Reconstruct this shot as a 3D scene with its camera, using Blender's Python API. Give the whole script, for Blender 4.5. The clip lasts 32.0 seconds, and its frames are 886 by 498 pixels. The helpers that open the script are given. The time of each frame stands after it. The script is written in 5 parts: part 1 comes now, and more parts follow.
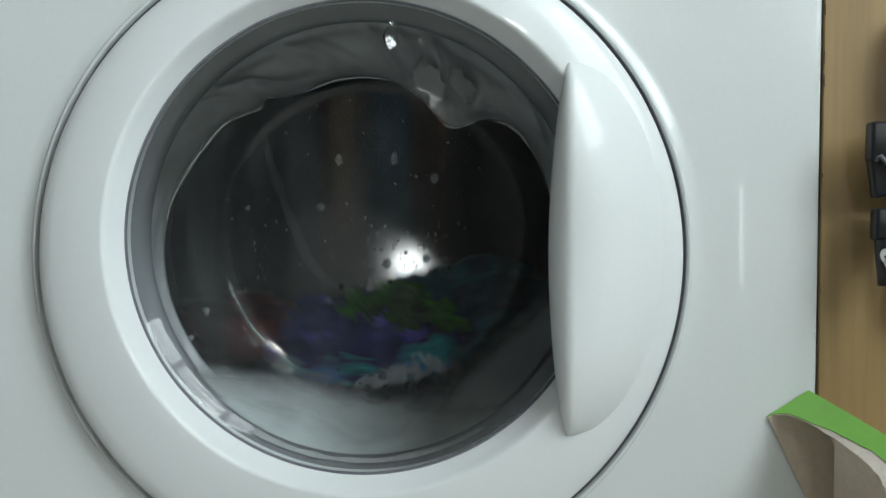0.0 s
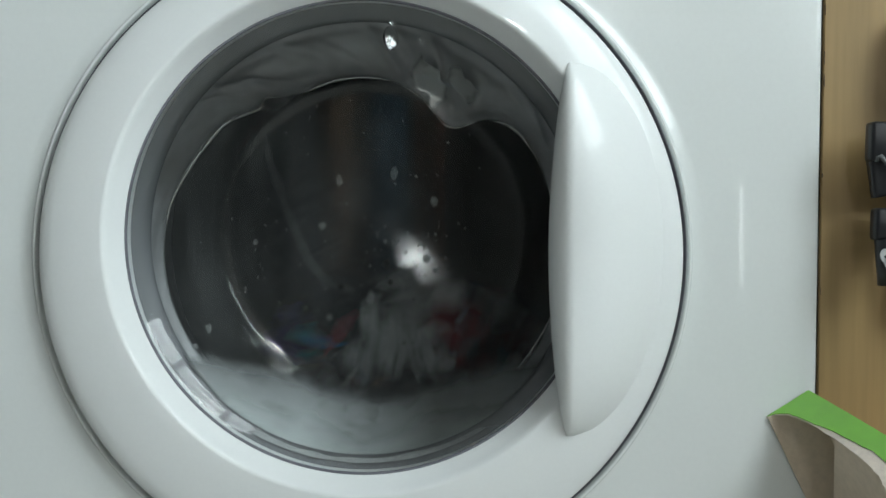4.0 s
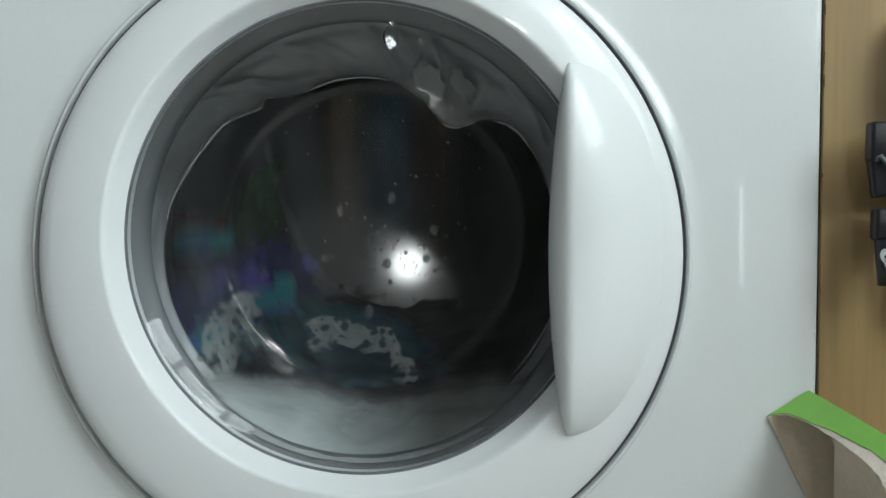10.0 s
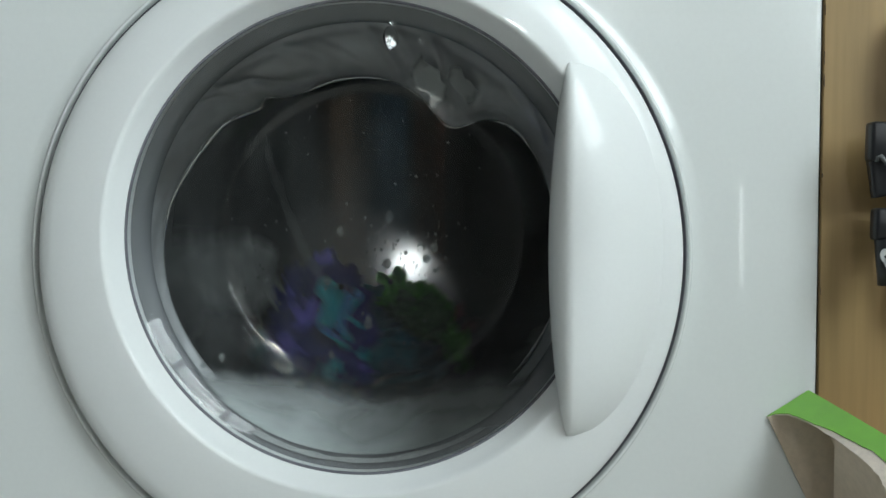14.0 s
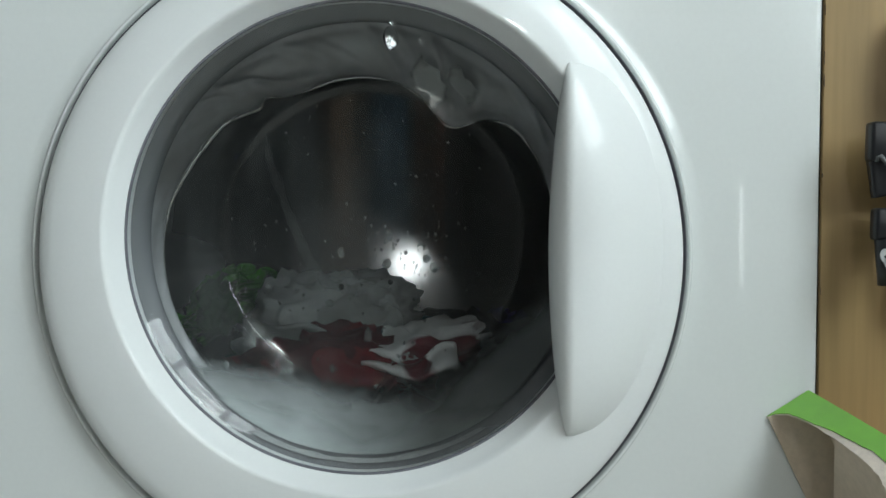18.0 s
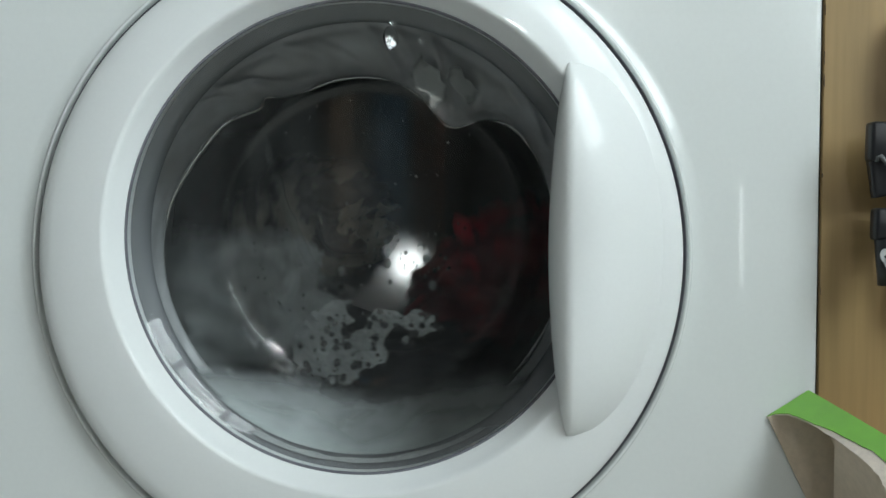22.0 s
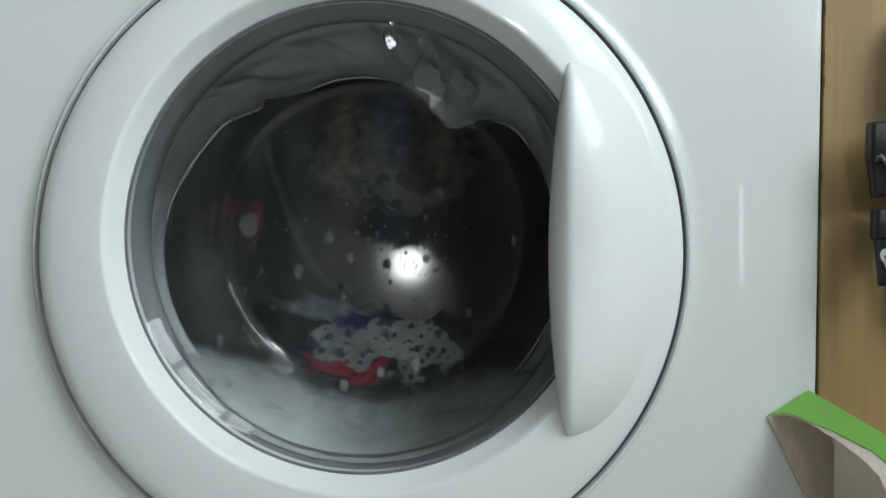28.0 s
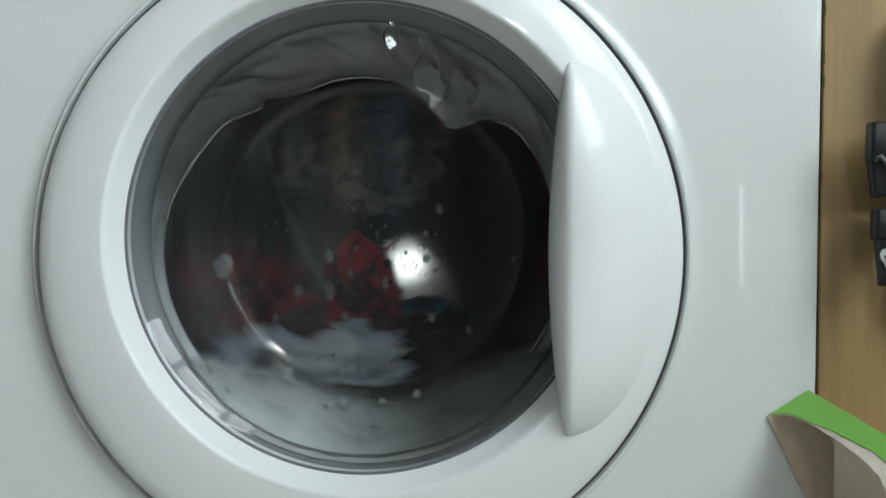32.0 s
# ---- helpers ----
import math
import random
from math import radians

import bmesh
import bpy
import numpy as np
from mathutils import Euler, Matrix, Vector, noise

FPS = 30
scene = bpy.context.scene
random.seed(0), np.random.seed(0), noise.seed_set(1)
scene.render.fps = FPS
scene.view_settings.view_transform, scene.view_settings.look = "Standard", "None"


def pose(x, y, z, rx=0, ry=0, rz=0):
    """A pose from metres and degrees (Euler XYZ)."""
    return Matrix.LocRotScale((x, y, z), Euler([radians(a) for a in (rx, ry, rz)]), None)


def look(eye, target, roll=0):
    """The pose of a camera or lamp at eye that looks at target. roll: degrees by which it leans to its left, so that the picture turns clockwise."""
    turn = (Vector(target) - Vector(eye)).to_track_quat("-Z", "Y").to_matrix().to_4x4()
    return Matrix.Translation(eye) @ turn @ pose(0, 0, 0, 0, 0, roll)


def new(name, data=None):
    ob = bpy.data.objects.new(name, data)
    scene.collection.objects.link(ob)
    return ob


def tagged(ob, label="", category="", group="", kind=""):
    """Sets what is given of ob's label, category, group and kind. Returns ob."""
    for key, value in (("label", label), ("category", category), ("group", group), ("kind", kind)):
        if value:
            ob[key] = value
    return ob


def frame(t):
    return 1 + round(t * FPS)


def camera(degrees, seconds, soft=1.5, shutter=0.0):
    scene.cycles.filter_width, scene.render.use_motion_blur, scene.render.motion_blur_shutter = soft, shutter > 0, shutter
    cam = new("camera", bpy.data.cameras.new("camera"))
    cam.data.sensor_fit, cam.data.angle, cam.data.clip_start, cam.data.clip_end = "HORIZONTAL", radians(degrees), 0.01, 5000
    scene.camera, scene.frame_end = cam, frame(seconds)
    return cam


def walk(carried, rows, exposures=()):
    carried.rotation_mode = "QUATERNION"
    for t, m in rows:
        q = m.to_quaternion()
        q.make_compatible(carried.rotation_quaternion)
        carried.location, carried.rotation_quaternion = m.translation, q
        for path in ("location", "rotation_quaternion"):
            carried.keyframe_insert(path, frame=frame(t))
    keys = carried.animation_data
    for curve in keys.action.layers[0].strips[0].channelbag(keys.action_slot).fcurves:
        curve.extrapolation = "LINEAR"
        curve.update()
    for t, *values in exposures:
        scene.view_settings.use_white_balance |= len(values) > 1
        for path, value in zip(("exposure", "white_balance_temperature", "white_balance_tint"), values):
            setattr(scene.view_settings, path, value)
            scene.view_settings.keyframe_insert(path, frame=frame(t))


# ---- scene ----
cam = camera(50, 32.0, soft=1.5, shutter=0.8)
EYE = (0.0, -0.6194, 0.477)
walk(cam, [(0.0, look(EYE, (0, 0, 0.45))), (32.0, look(EYE, (0, 0, 0.45)))], [(0.0, 0.0), (32.0, 0.0)])

# ---- daylight: sky outside, and the window's own light ----
world = bpy.data.worlds.new("sky")
scene.world = world
world.use_nodes = True
wn = world.node_tree
sky = wn.nodes.new("ShaderNodeTexSky")
sky.sky_type, sky.sun_disc, sky.sun_elevation, sky.sun_rotation = "NISHITA", False, radians(40), radians(150)
wn.links.new(sky.outputs[0], wn.nodes["Background"].inputs["Color"])
wn.nodes["Background"].inputs["Strength"].default_value = 0.12


def area(name, m, sx, sz, power, colour):
    li = bpy.data.lights.new(name, "AREA")
    li.shape, li.size, li.size_y, li.energy, li.color = "RECTANGLE", sx, sz, power, colour
    ob = new(name, li)
    ob.matrix_basis = m
    return ob


WIN = (-1.80, -0.50, 0.78, 2.66)  # y0, y1, z0, z1 of the window in the right-hand wall
REAR, SIDE = -2.5, 0.985
area("window_daylight", look((SIDE + 0.03, (WIN[0] + WIN[1]) / 2, (WIN[2] + WIN[3]) / 2), (0.0, (WIN[0] + WIN[1]) / 2, (WIN[2] + WIN[3]) / 2)), 1.29, 1.87, 70, (0.86, 0.985, 1.0))


# ---- materials ----
def mat(name, colour, rough=0.5, metal=0.0, vary=0.12, scale=8.0, fine=120.0, bump=0.1, coat=0.0, spec=0.5, second=None, mask=None, stretch=(1, 1, 1), rand=0.0, sheen=0.0, coat_rough=0.025):
    """A principled surface with variation at two scales and fine relief. second: another colour, laid on in patches of the scale and threshold mask."""
    m = bpy.data.materials.new(name)
    m.use_nodes = True
    nt, no, ln = m.node_tree, m.node_tree.nodes, m.node_tree.links
    b = no["Principled BSDF"]
    co = no.new("ShaderNodeTexCoord")
    mp = no.new("ShaderNodeMapping")
    mp.inputs["Scale"].default_value = stretch
    ln.new(co.outputs["Object"], mp.inputs["Vector"])
    big, small = no.new("ShaderNodeTexNoise"), no.new("ShaderNodeTexNoise")
    for n, s, d in ((big, scale, 3), (small, fine, 4)):
        n.inputs["Scale"].default_value, n.inputs["Detail"].default_value = s, d
        ln.new(mp.outputs[0], n.inputs["Vector"])
    base = None
    if second:
        pn = no.new("ShaderNodeTexNoise")
        pn.inputs["Scale"].default_value, pn.inputs["Detail"].default_value = mask[0], 1.5
        ln.new(mp.outputs[0], pn.inputs["Vector"])
        rp = no.new("ShaderNodeValToRGB")
        rp.color_ramp.elements[0].position, rp.color_ramp.elements[1].position = mask[1] - 0.015, mask[1] + 0.015
        rp.color_ramp.elements[0].color, rp.color_ramp.elements[1].color = (*colour, 1), (*second, 1)
        ln.new(pn.outputs["Fac"], rp.inputs[0])
        base = rp.outputs[0]
    mul = no.new("ShaderNodeMath")
    mul.operation = "ADD"
    ln.new(big.outputs["Fac"], mul.inputs[0])
    ln.new(small.outputs["Fac"], mul.inputs[1])
    rg = no.new("ShaderNodeMapRange")
    rg.inputs["From Min"].default_value, rg.inputs["From Max"].default_value = 0.6, 1.4
    rg.inputs["To Min"].default_value, rg.inputs["To Max"].default_value = 1 - vary, 1 + vary
    ln.new(mul.outputs[0], rg.inputs["Value"])
    mx = no.new("ShaderNodeVectorMath")
    mx.operation = "SCALE"
    if base:
        ln.new(base, mx.inputs[0])
    else:
        mx.inputs[0].default_value = colour
    ln.new(rg.outputs[0], mx.inputs["Scale"])
    ln.new(mx.outputs[0], b.inputs["Base Color"])
    b.inputs["Roughness"].default_value, b.inputs["Metallic"].default_value = rough, metal
    b.inputs["Specular IOR Level"].default_value = spec
    b.inputs["Coat Weight"].default_value = coat
    b.inputs["Coat Roughness"].default_value = coat_rough
    b.inputs["Sheen Weight"].default_value = sheen
    if bump:
        bp = no.new("ShaderNodeBump")
        bp.inputs["Strength"].default_value, bp.inputs["Distance"].default_value = bump, 0.002
        ln.new(small.outputs["Fac"], bp.inputs["Height"])
        ln.new(bp.outputs[0], b.inputs["Normal"])
    return m


def glass_mat(name, ior, tint, film, haze=0.0):
    """A thin clear sheet: it lets light pass, mirrors by Fresnel and carries a faint soapy film, which can also stand
    in for veiling reflections.
    """
    m = bpy.data.materials.new(name)
    m.use_nodes = True
    no, ln = m.node_tree.nodes, m.node_tree.links
    no.remove(no["Principled BSDF"])
    tr, gl, df, fr = (no.new("ShaderNode" + k) for k in ("BsdfTransparent", "BsdfGlossy", "BsdfDiffuse", "Fresnel"))
    a, b = no.new("ShaderNodeMixShader"), no.new("ShaderNodeMixShader")
    tr.inputs[0].default_value, gl.inputs["Roughness"].default_value = (*tint, 1), 0.02
    df.inputs[0].default_value = (0.75, 0.8, 0.8, 1)
    fr.inputs["IOR"].default_value = ior
    co, ns, rg = no.new("ShaderNodeTexCoord"), no.new("ShaderNodeTexNoise"), no.new("ShaderNodeMapRange")
    ns.inputs["Scale"].default_value, ns.inputs["Detail"].default_value = 30, 5
    rg.inputs["From Min"].default_value, rg.inputs["From Max"].default_value = 0.4, 0.75
    rg.inputs["To Min"].default_value, rg.inputs["To Max"].default_value = film * 0.7, film * 1.75
    mp = no.new("ShaderNodeMapping")
    mp.inputs["Scale"].default_value = (1, 1, 0.3)
    ln.new(co.outputs["Object"], mp.inputs["Vector"])
    ln.new(mp.outputs[0], ns.inputs["Vector"])
    ln.new(ns.outputs["Fac"], rg.inputs["Value"])
    ln.new(rg.outputs[0], a.inputs[0])
    ln.new(tr.outputs[0], a.inputs[1])
    ln.new(df.outputs[0], a.inputs[2])
    ln.new(fr.outputs[0], b.inputs[0])
    ln.new(a.outputs[0], b.inputs[1])
    hz, hm = no.new("ShaderNodeBsdfGlossy"), no.new("ShaderNodeMixShader")
    hz.inputs["Roughness"].default_value, hm.inputs[0].default_value = 0.10, haze
    ln.new(gl.outputs[0], hm.inputs[1])
    ln.new(hz.outputs[0], hm.inputs[2])
    ln.new(hm.outputs[0], b.inputs[2])
    ln.new(b.outputs[0], no["Material Output"].inputs["Surface"])
    return m


def film_mat(name, z0, z1, most):
    """A soapy deposit that thickens downwards between two heights, with a cloudy edge."""
    m = glass_mat(name, 1.02, (1, 1, 1), 0.0)
    no, ln = m.node_tree.nodes, m.node_tree.links
    co, sp, ns, ad, rg = (no.new("ShaderNode" + k) for k in ("TexCoord", "SeparateXYZ", "TexNoise", "Math", "MapRange"))
    ns.inputs["Scale"].default_value, ns.inputs["Detail"].default_value = 22, 3
    ad.operation = "MULTIPLY_ADD"
    ad.inputs[1].default_value = 0.028
    ln.new(co.outputs["Object"], sp.inputs[0])
    ln.new(co.outputs["Object"], ns.inputs["Vector"])
    ln.new(ns.outputs["Fac"], ad.inputs[0])
    # the deposit climbs towards both sides of the bowl
    of, ab, cl = no.new("ShaderNodeMath"), no.new("ShaderNodeMath"), no.new("ShaderNodeMath")
    of.operation, ab.operation, cl.operation = "ADD", "ABSOLUTE", "MULTIPLY_ADD"
    of.inputs[1].default_value, cl.inputs[1].default_value = 0.0518, -0.30
    ln.new(sp.outputs["X"], of.inputs[0])
    ln.new(of.outputs[0], ab.inputs[0])
    ln.new(ab.outputs[0], cl.inputs[0])
    ln.new(sp.outputs["Z"], cl.inputs[2])
    ln.new(cl.outputs[0], ad.inputs[2])
    rg.inputs["From Min"].default_value, rg.inputs["From Max"].default_value = z0 + 0.014, z1 + 0.014
    rg.inputs["To Min"].default_value, rg.inputs["To Max"].default_value = most, 0.0
    rg.interpolation_type = "SMOOTHSTEP"
    ln.new(ad.outputs[0], rg.inputs["Value"])
    mix = [n for n in no if n.type == "MIX_SHADER" and n.inputs[1].is_linked and n.inputs[1].links[0].from_node.type == "BSDF_TRANSPARENT"][0]
    ln.new(rg.outputs[0], mix.inputs[0])
    return m


def soft_mat(name, colour, most, ragged=0.5, scale=60.0, inner=0.35):
    """A thin smear that is densest in its middle and thins out towards a ragged rim."""
    m = bpy.data.materials.new(name)
    m.use_nodes = True
    no, ln = m.node_tree.nodes, m.node_tree.links
    no.remove(no["Principled BSDF"])
    co, mp, le, ns, ad, rg, tr, df, mx = (no.new("ShaderNode" + k) for k in ("TexCoord", "Mapping", "VectorMath", "TexNoise", "Math", "MapRange", "BsdfTransparent", "BsdfDiffuse", "MixShader"))
    mp.inputs["Scale"].default_value, mp.inputs["Location"].default_value = (2, 0, 2), (-1, 0, -1)
    le.operation, ad.operation = "LENGTH", "MULTIPLY_ADD"
    ns.inputs["Scale"].default_value, ns.inputs["Detail"].default_value = scale, 5
    df.inputs[0].default_value = (*colour, 1)
    ln.new(co.outputs["Generated"], mp.inputs["Vector"])
    ln.new(mp.outputs[0], le.inputs[0])
    ln.new(co.outputs["Object"], ns.inputs["Vector"])
    ln.new(ns.outputs["Fac"], ad.inputs[0])
    ad.inputs[1].default_value = ragged
    ln.new(le.outputs["Value"], ad.inputs[2])
    rg.inputs["From Min"].default_value, rg.inputs["From Max"].default_value = inner + ragged * 0.5, 0.95 + ragged * 0.4
    rg.inputs["To Min"].default_value, rg.inputs["To Max"].default_value = most, 0.0
    rg.interpolation_type = "SMOOTHSTEP"
    ln.new(ad.outputs[0], rg.inputs["Value"])
    ln.new(rg.outputs[0], mx.inputs[0])
    ln.new(tr.outputs[0], mx.inputs[1])
    ln.new(df.outputs[0], mx.inputs[2])
    ln.new(mx.outputs[0], no["Material Output"].inputs["Surface"])
    return m


def bank_mat(name, colour, most, r0, r1, wide):
    """Foam about the y axis that is dense at the radius r0 and breaks up towards r1 and towards its two ends."""
    m = bpy.data.materials.new(name)
    m.use_nodes = True
    no, ln = m.node_tree.nodes, m.node_tree.links
    no.remove(no["Principled BSDF"])

    def calc(op, a, b, c=None):
        n = no.new("ShaderNodeMath")
        n.operation = op
        for slot, v in zip(n.inputs, (a, b, c)):
            if isinstance(v, (int, float)):
                slot.default_value = v
            elif v is not None:
                ln.new(v, slot)
        return n.outputs[0]
    co, sp, ns, fine = (no.new("ShaderNode" + k) for k in ("TexCoord", "SeparateXYZ", "TexNoise", "TexNoise"))
    ln.new(co.outputs["Object"], sp.inputs[0])
    for n, k, d in ((ns, 30, 3), (fine, 160, 4)):
        n.inputs["Scale"].default_value, n.inputs["Detail"].default_value = k, d
        ln.new(co.outputs["Object"], n.inputs["Vector"])
    x, z = sp.outputs["X"], sp.outputs["Z"]
    rad = calc("SQRT", calc("ADD", calc("MULTIPLY", x, x), calc("MULTIPLY", z, z)), 0.0)
    ang = calc("DIVIDE", calc("ABSOLUTE", calc("ARCTAN2", x, calc("MULTIPLY", z, -1.0)), 0.0), wide)
    d = calc("DIVIDE", calc("SUBTRACT", r0, rad), r0 - r1)
    d = calc("ADD", d, calc("POWER", ang, 2.0))
    d = calc("MULTIPLY_ADD", ns.outputs["Fac"], 0.55, d)
    d = calc("MULTIPLY_ADD", fine.outputs["Fac"], 0.12, d)
    rg, tr, df, mx = (no.new("ShaderNode" + k) for k in ("MapRange", "BsdfTransparent", "BsdfDiffuse", "MixShader"))
    rg.inputs["From Min"].default_value, rg.inputs["From Max"].default_value = 0.85, 1.45
    rg.inputs["To Min"].default_value, rg.inputs["To Max"].default_value = most, 0.0
    rg.interpolation_type = "SMOOTHSTEP"
    df.inputs[0].default_value = (*colour, 1)
    ln.new(d, rg.inputs["Value"])
    ln.new(rg.outputs[0], mx.inputs[0])
    ln.new(tr.outputs[0], mx.inputs[1])
    ln.new(df.outputs[0], mx.inputs[2])
    ln.new(mx.outputs[0], no["Material Output"].inputs["Surface"])
    return m


def glow_mat(name, colour, strength):
    m = bpy.data.materials.new(name)
    m.use_nodes = True
    b = m.node_tree.nodes["Principled BSDF"]
    b.inputs["Emission Color"].default_value, b.inputs["Emission Strength"].default_value = (*colour, 1), strength
    return m


ENAMEL = mat("white_enamel", (0.76, 0.79, 0.78), 0.22, vary=0.02, scale=5, fine=300, bump=0.008, coat=0.5)
PLASTIC = mat("white_plastic", (0.85, 0.875, 0.875), 0.50, vary=0.015, scale=6, fine=400, bump=0.006, coat=0.5, coat_rough=0.03)
SEAM = mat("dark_seam", (0.03, 0.03, 0.035), 0.7)
GAP = mat("shaded_door_gap", (0.16, 0.16, 0.185), 0.5, vary=0.25, scale=12)
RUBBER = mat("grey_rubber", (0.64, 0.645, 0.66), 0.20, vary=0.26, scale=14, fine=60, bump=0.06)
# Darker copy of the gasket rubber: the sealing face's shade is in the colour.
SHADED_SEAL = mat("shaded_sealing_rubber", (0.17, 0.176, 0.19), 0.45, vary=0.15, scale=20, fine=120, bump=0.1)
# Bright white metal for the highlights laid along the gasket.
LIP_GLINT = mat("lip_glint_white", (0.97, 0.97, 0.95), 0.13, 0.9, vary=0.1, scale=60, bump=0.05)
SCUM = soft_mat("soap_scum", (0.93, 0.94, 0.93), 0.95, 0.6, 130.0, 0.4)
FOAM_BANK = bank_mat("loose_foam", (0.335, 0.35, 0.355), 0.91, 0.1415, 0.113, 0.62)
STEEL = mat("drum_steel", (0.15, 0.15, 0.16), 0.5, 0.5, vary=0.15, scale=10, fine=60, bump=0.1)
# Near black puts the drum's inner shade into the colour; the coat mirrors the lamp.
MIRROR_PLATE = mat("dark_mirror_plate", (0.012, 0.012, 0.013), 0.30, vary=0.3, scale=14, fine=90, bump=0.0, spec=0.16, coat=0.8, coat_rough=0.085)
# The pale film is soap, and also a painted veil of reflected light.
GLASS = glass_mat("door_glass", 1.54, (0.95, 0.965, 0.965), 0.039, 0.04)
THIN_FOAM = glass_mat("thin_foam", 1.25, (0.93, 0.95, 0.95), 0.135)
LENS = glass_mat("clear_round_drop", 1.33, (0.5, 0.52, 0.52), 0.03)
DROPLET = glass_mat("clinging_drop", 1.6, (0.85, 0.87, 0.87), 0.12)
WATER = glass_mat("water", 1.06, (0.97, 0.98, 0.98), 0.055)
FOAM = mat("foam", (0.36, 0.375, 0.375), 0.7, vary=0.18, scale=22, fine=260, bump=0.5)
SUDS = glass_mat("suds", 1.2, (0.95, 0.97, 0.97), 0.44)
BUBBLE = glass_mat("bubble_film", 1.1, (0.97, 0.98, 0.98), 0.09)
WOOD = mat("beech_laminate", (0.39, 0.262, 0.115), 0.42, vary=0.16, scale=9, fine=55, bump=0.12, stretch=(3.2, 3.2, 0.16))
CHIP = mat("chipped_core", (0.07, 0.045, 0.03), 0.9, vary=0.3)
GREEN_CARD = mat("green_printed_card", (0.18, 0.54, 0.02), 0.3, vary=0.1, scale=14, fine=90, bump=0.01, spec=1.0, coat=1.0)
BROWN_CARD = mat("grey_brown_card", (0.60, 0.50, 0.39), 0.85, vary=0.12, scale=18, fine=200, bump=0.2)
TORN_CARD = mat("torn_card_fibre", (0.74, 0.65, 0.57), 0.95, vary=0.12, scale=50, fine=300, bump=0.3)
BLACK_PLASTIC = mat("black_plastic", (0.012, 0.013, 0.016), 0.35, vary=0.2, scale=30, bump=0.1)
STICKER = mat("silver_sticker", (0.48, 0.49, 0.5), 0.35, vary=0.2, scale=60)
INK = mat("dark_ink", (0.03, 0.03, 0.03), 0.6)
BOUNCE_CUT = mat("bounce_cut_wall", (0.07, 0.068, 0.066), 0.8, vary=0.08, scale=4, fine=150, bump=0.2)
STREAK = glass_mat("reflection_streak", 1.05, (0.97, 0.98, 0.98), 0.035)
# Strongly mirroring, for the highlights added at the top of the glass.
WINDOW_GLINT = glass_mat("window_glint", 1.9, (0.95, 0.96, 0.96), 0.02)
CEILING = mat("ceiling_boards", (0.24, 0.21, 0.18), 0.8, vary=0.1, scale=4, fine=90)
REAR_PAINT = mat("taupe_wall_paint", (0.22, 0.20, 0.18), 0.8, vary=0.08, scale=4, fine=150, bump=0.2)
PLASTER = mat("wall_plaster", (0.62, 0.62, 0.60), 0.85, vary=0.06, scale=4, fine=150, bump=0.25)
FLOOR_WOOD = mat("floor_boards", (0.56, 0.54, 0.50), 0.4, vary=0.2, scale=5, fine=80, bump=0.08, stretch=(3, 0.3, 1))
FRAME_WHITE = mat("painted_window_frame", (0.74, 0.75, 0.74), 0.4, vary=0.05)


def cloth(name, colour, second=None, mask=None, vary=0.22, sheen=0.12, spec=0.35, stretch=(1, 1, 1)):
    return mat(name, colour, 0.62, vary=vary, scale=35, fine=700, bump=0.35, second=second, mask=mask, sheen=sheen, spec=spec, stretch=stretch)


WHITE_RED = cloth("white_and_dark_red_cotton", (0.74, 0.76, 0.76), (0.10, 0.006, 0.014), (22, 0.57), stretch=(0.32, 1, 1))
RED = cloth("red_cotton", (0.27, 0.004, 0.016), (0.05, 0.003, 0.010), (22, 0.53), sheen=0.0)
MAROON = cloth("maroon_cotton", (0.07, 0.004, 0.009), (0.17, 0.008, 0.014), (24, 0.56), sheen=0.0)
GREEN = cloth("green_cotton", (0.024, 0.155, 0.004), (0.010, 0.05, 0.006), (20, 0.54), sheen=0.0, spec=0.2)
PURPLE = cloth("blue_violet_cotton", (0.012, 0.012, 0.12), (0.10, 0.08, 0.42), (34, 0.62), sheen=0.0, spec=0.25)
TEAL = cloth("teal_cotton", (0.006, 0.085, 0.12), (0.006, 0.035, 0.06), (16, 0.53), sheen=0.0, spec=0.25)
TURQUOISE = cloth("turquoise_cotton", (0.015, 0.34, 0.40), (0.05, 0.22, 0.58), (20, 0.6))
BLACK = cloth("black_cotton", (0.010, 0.011, 0.013), (0.02, 0.022, 0.026), (14, 0.56), sheen=0.0, spec=0.15)
NAVY = cloth("navy_cotton", (0.006, 0.012, 0.07), (0.018, 0.035, 0.22), (22, 0.56), sheen=0.0, spec=0.2)
PINK = cloth("coral_pink_trim", (0.75, 0.02, 0.07))
TOWEL = cloth("grey_white_towelling", (0.34, 0.36, 0.36), (0.24, 0.25, 0.25), (14, 0.55))
PALE_BLUE = cloth("pale_blue_cotton", (0.46, 0.53, 0.62), (0.56, 0.60, 0.64), (12, 0.55))
BEIGE = cloth("beige_cotton", (0.27, 0.25, 0.21), (0.06, 0.054, 0.05), (30, 0.50))


# ---- mesh helpers ----
def mesh_of(bm, name, material, smooth=True):
    me = bpy.data.meshes.new(name)
    bm.normal_update()
    bm.to_mesh(me)
    bm.free()
    me.materials.append(material)
    if smooth:
        me.polygons.foreach_set("use_smooth", [True] * len(me.polygons))
    return me


def part(name, bm, material, parent=None, label="", smooth=True):
    ob = new(name, mesh_of(bm, name, material, smooth))
    ob.parent = parent
    if label:
        ob["label"] = label
    return ob


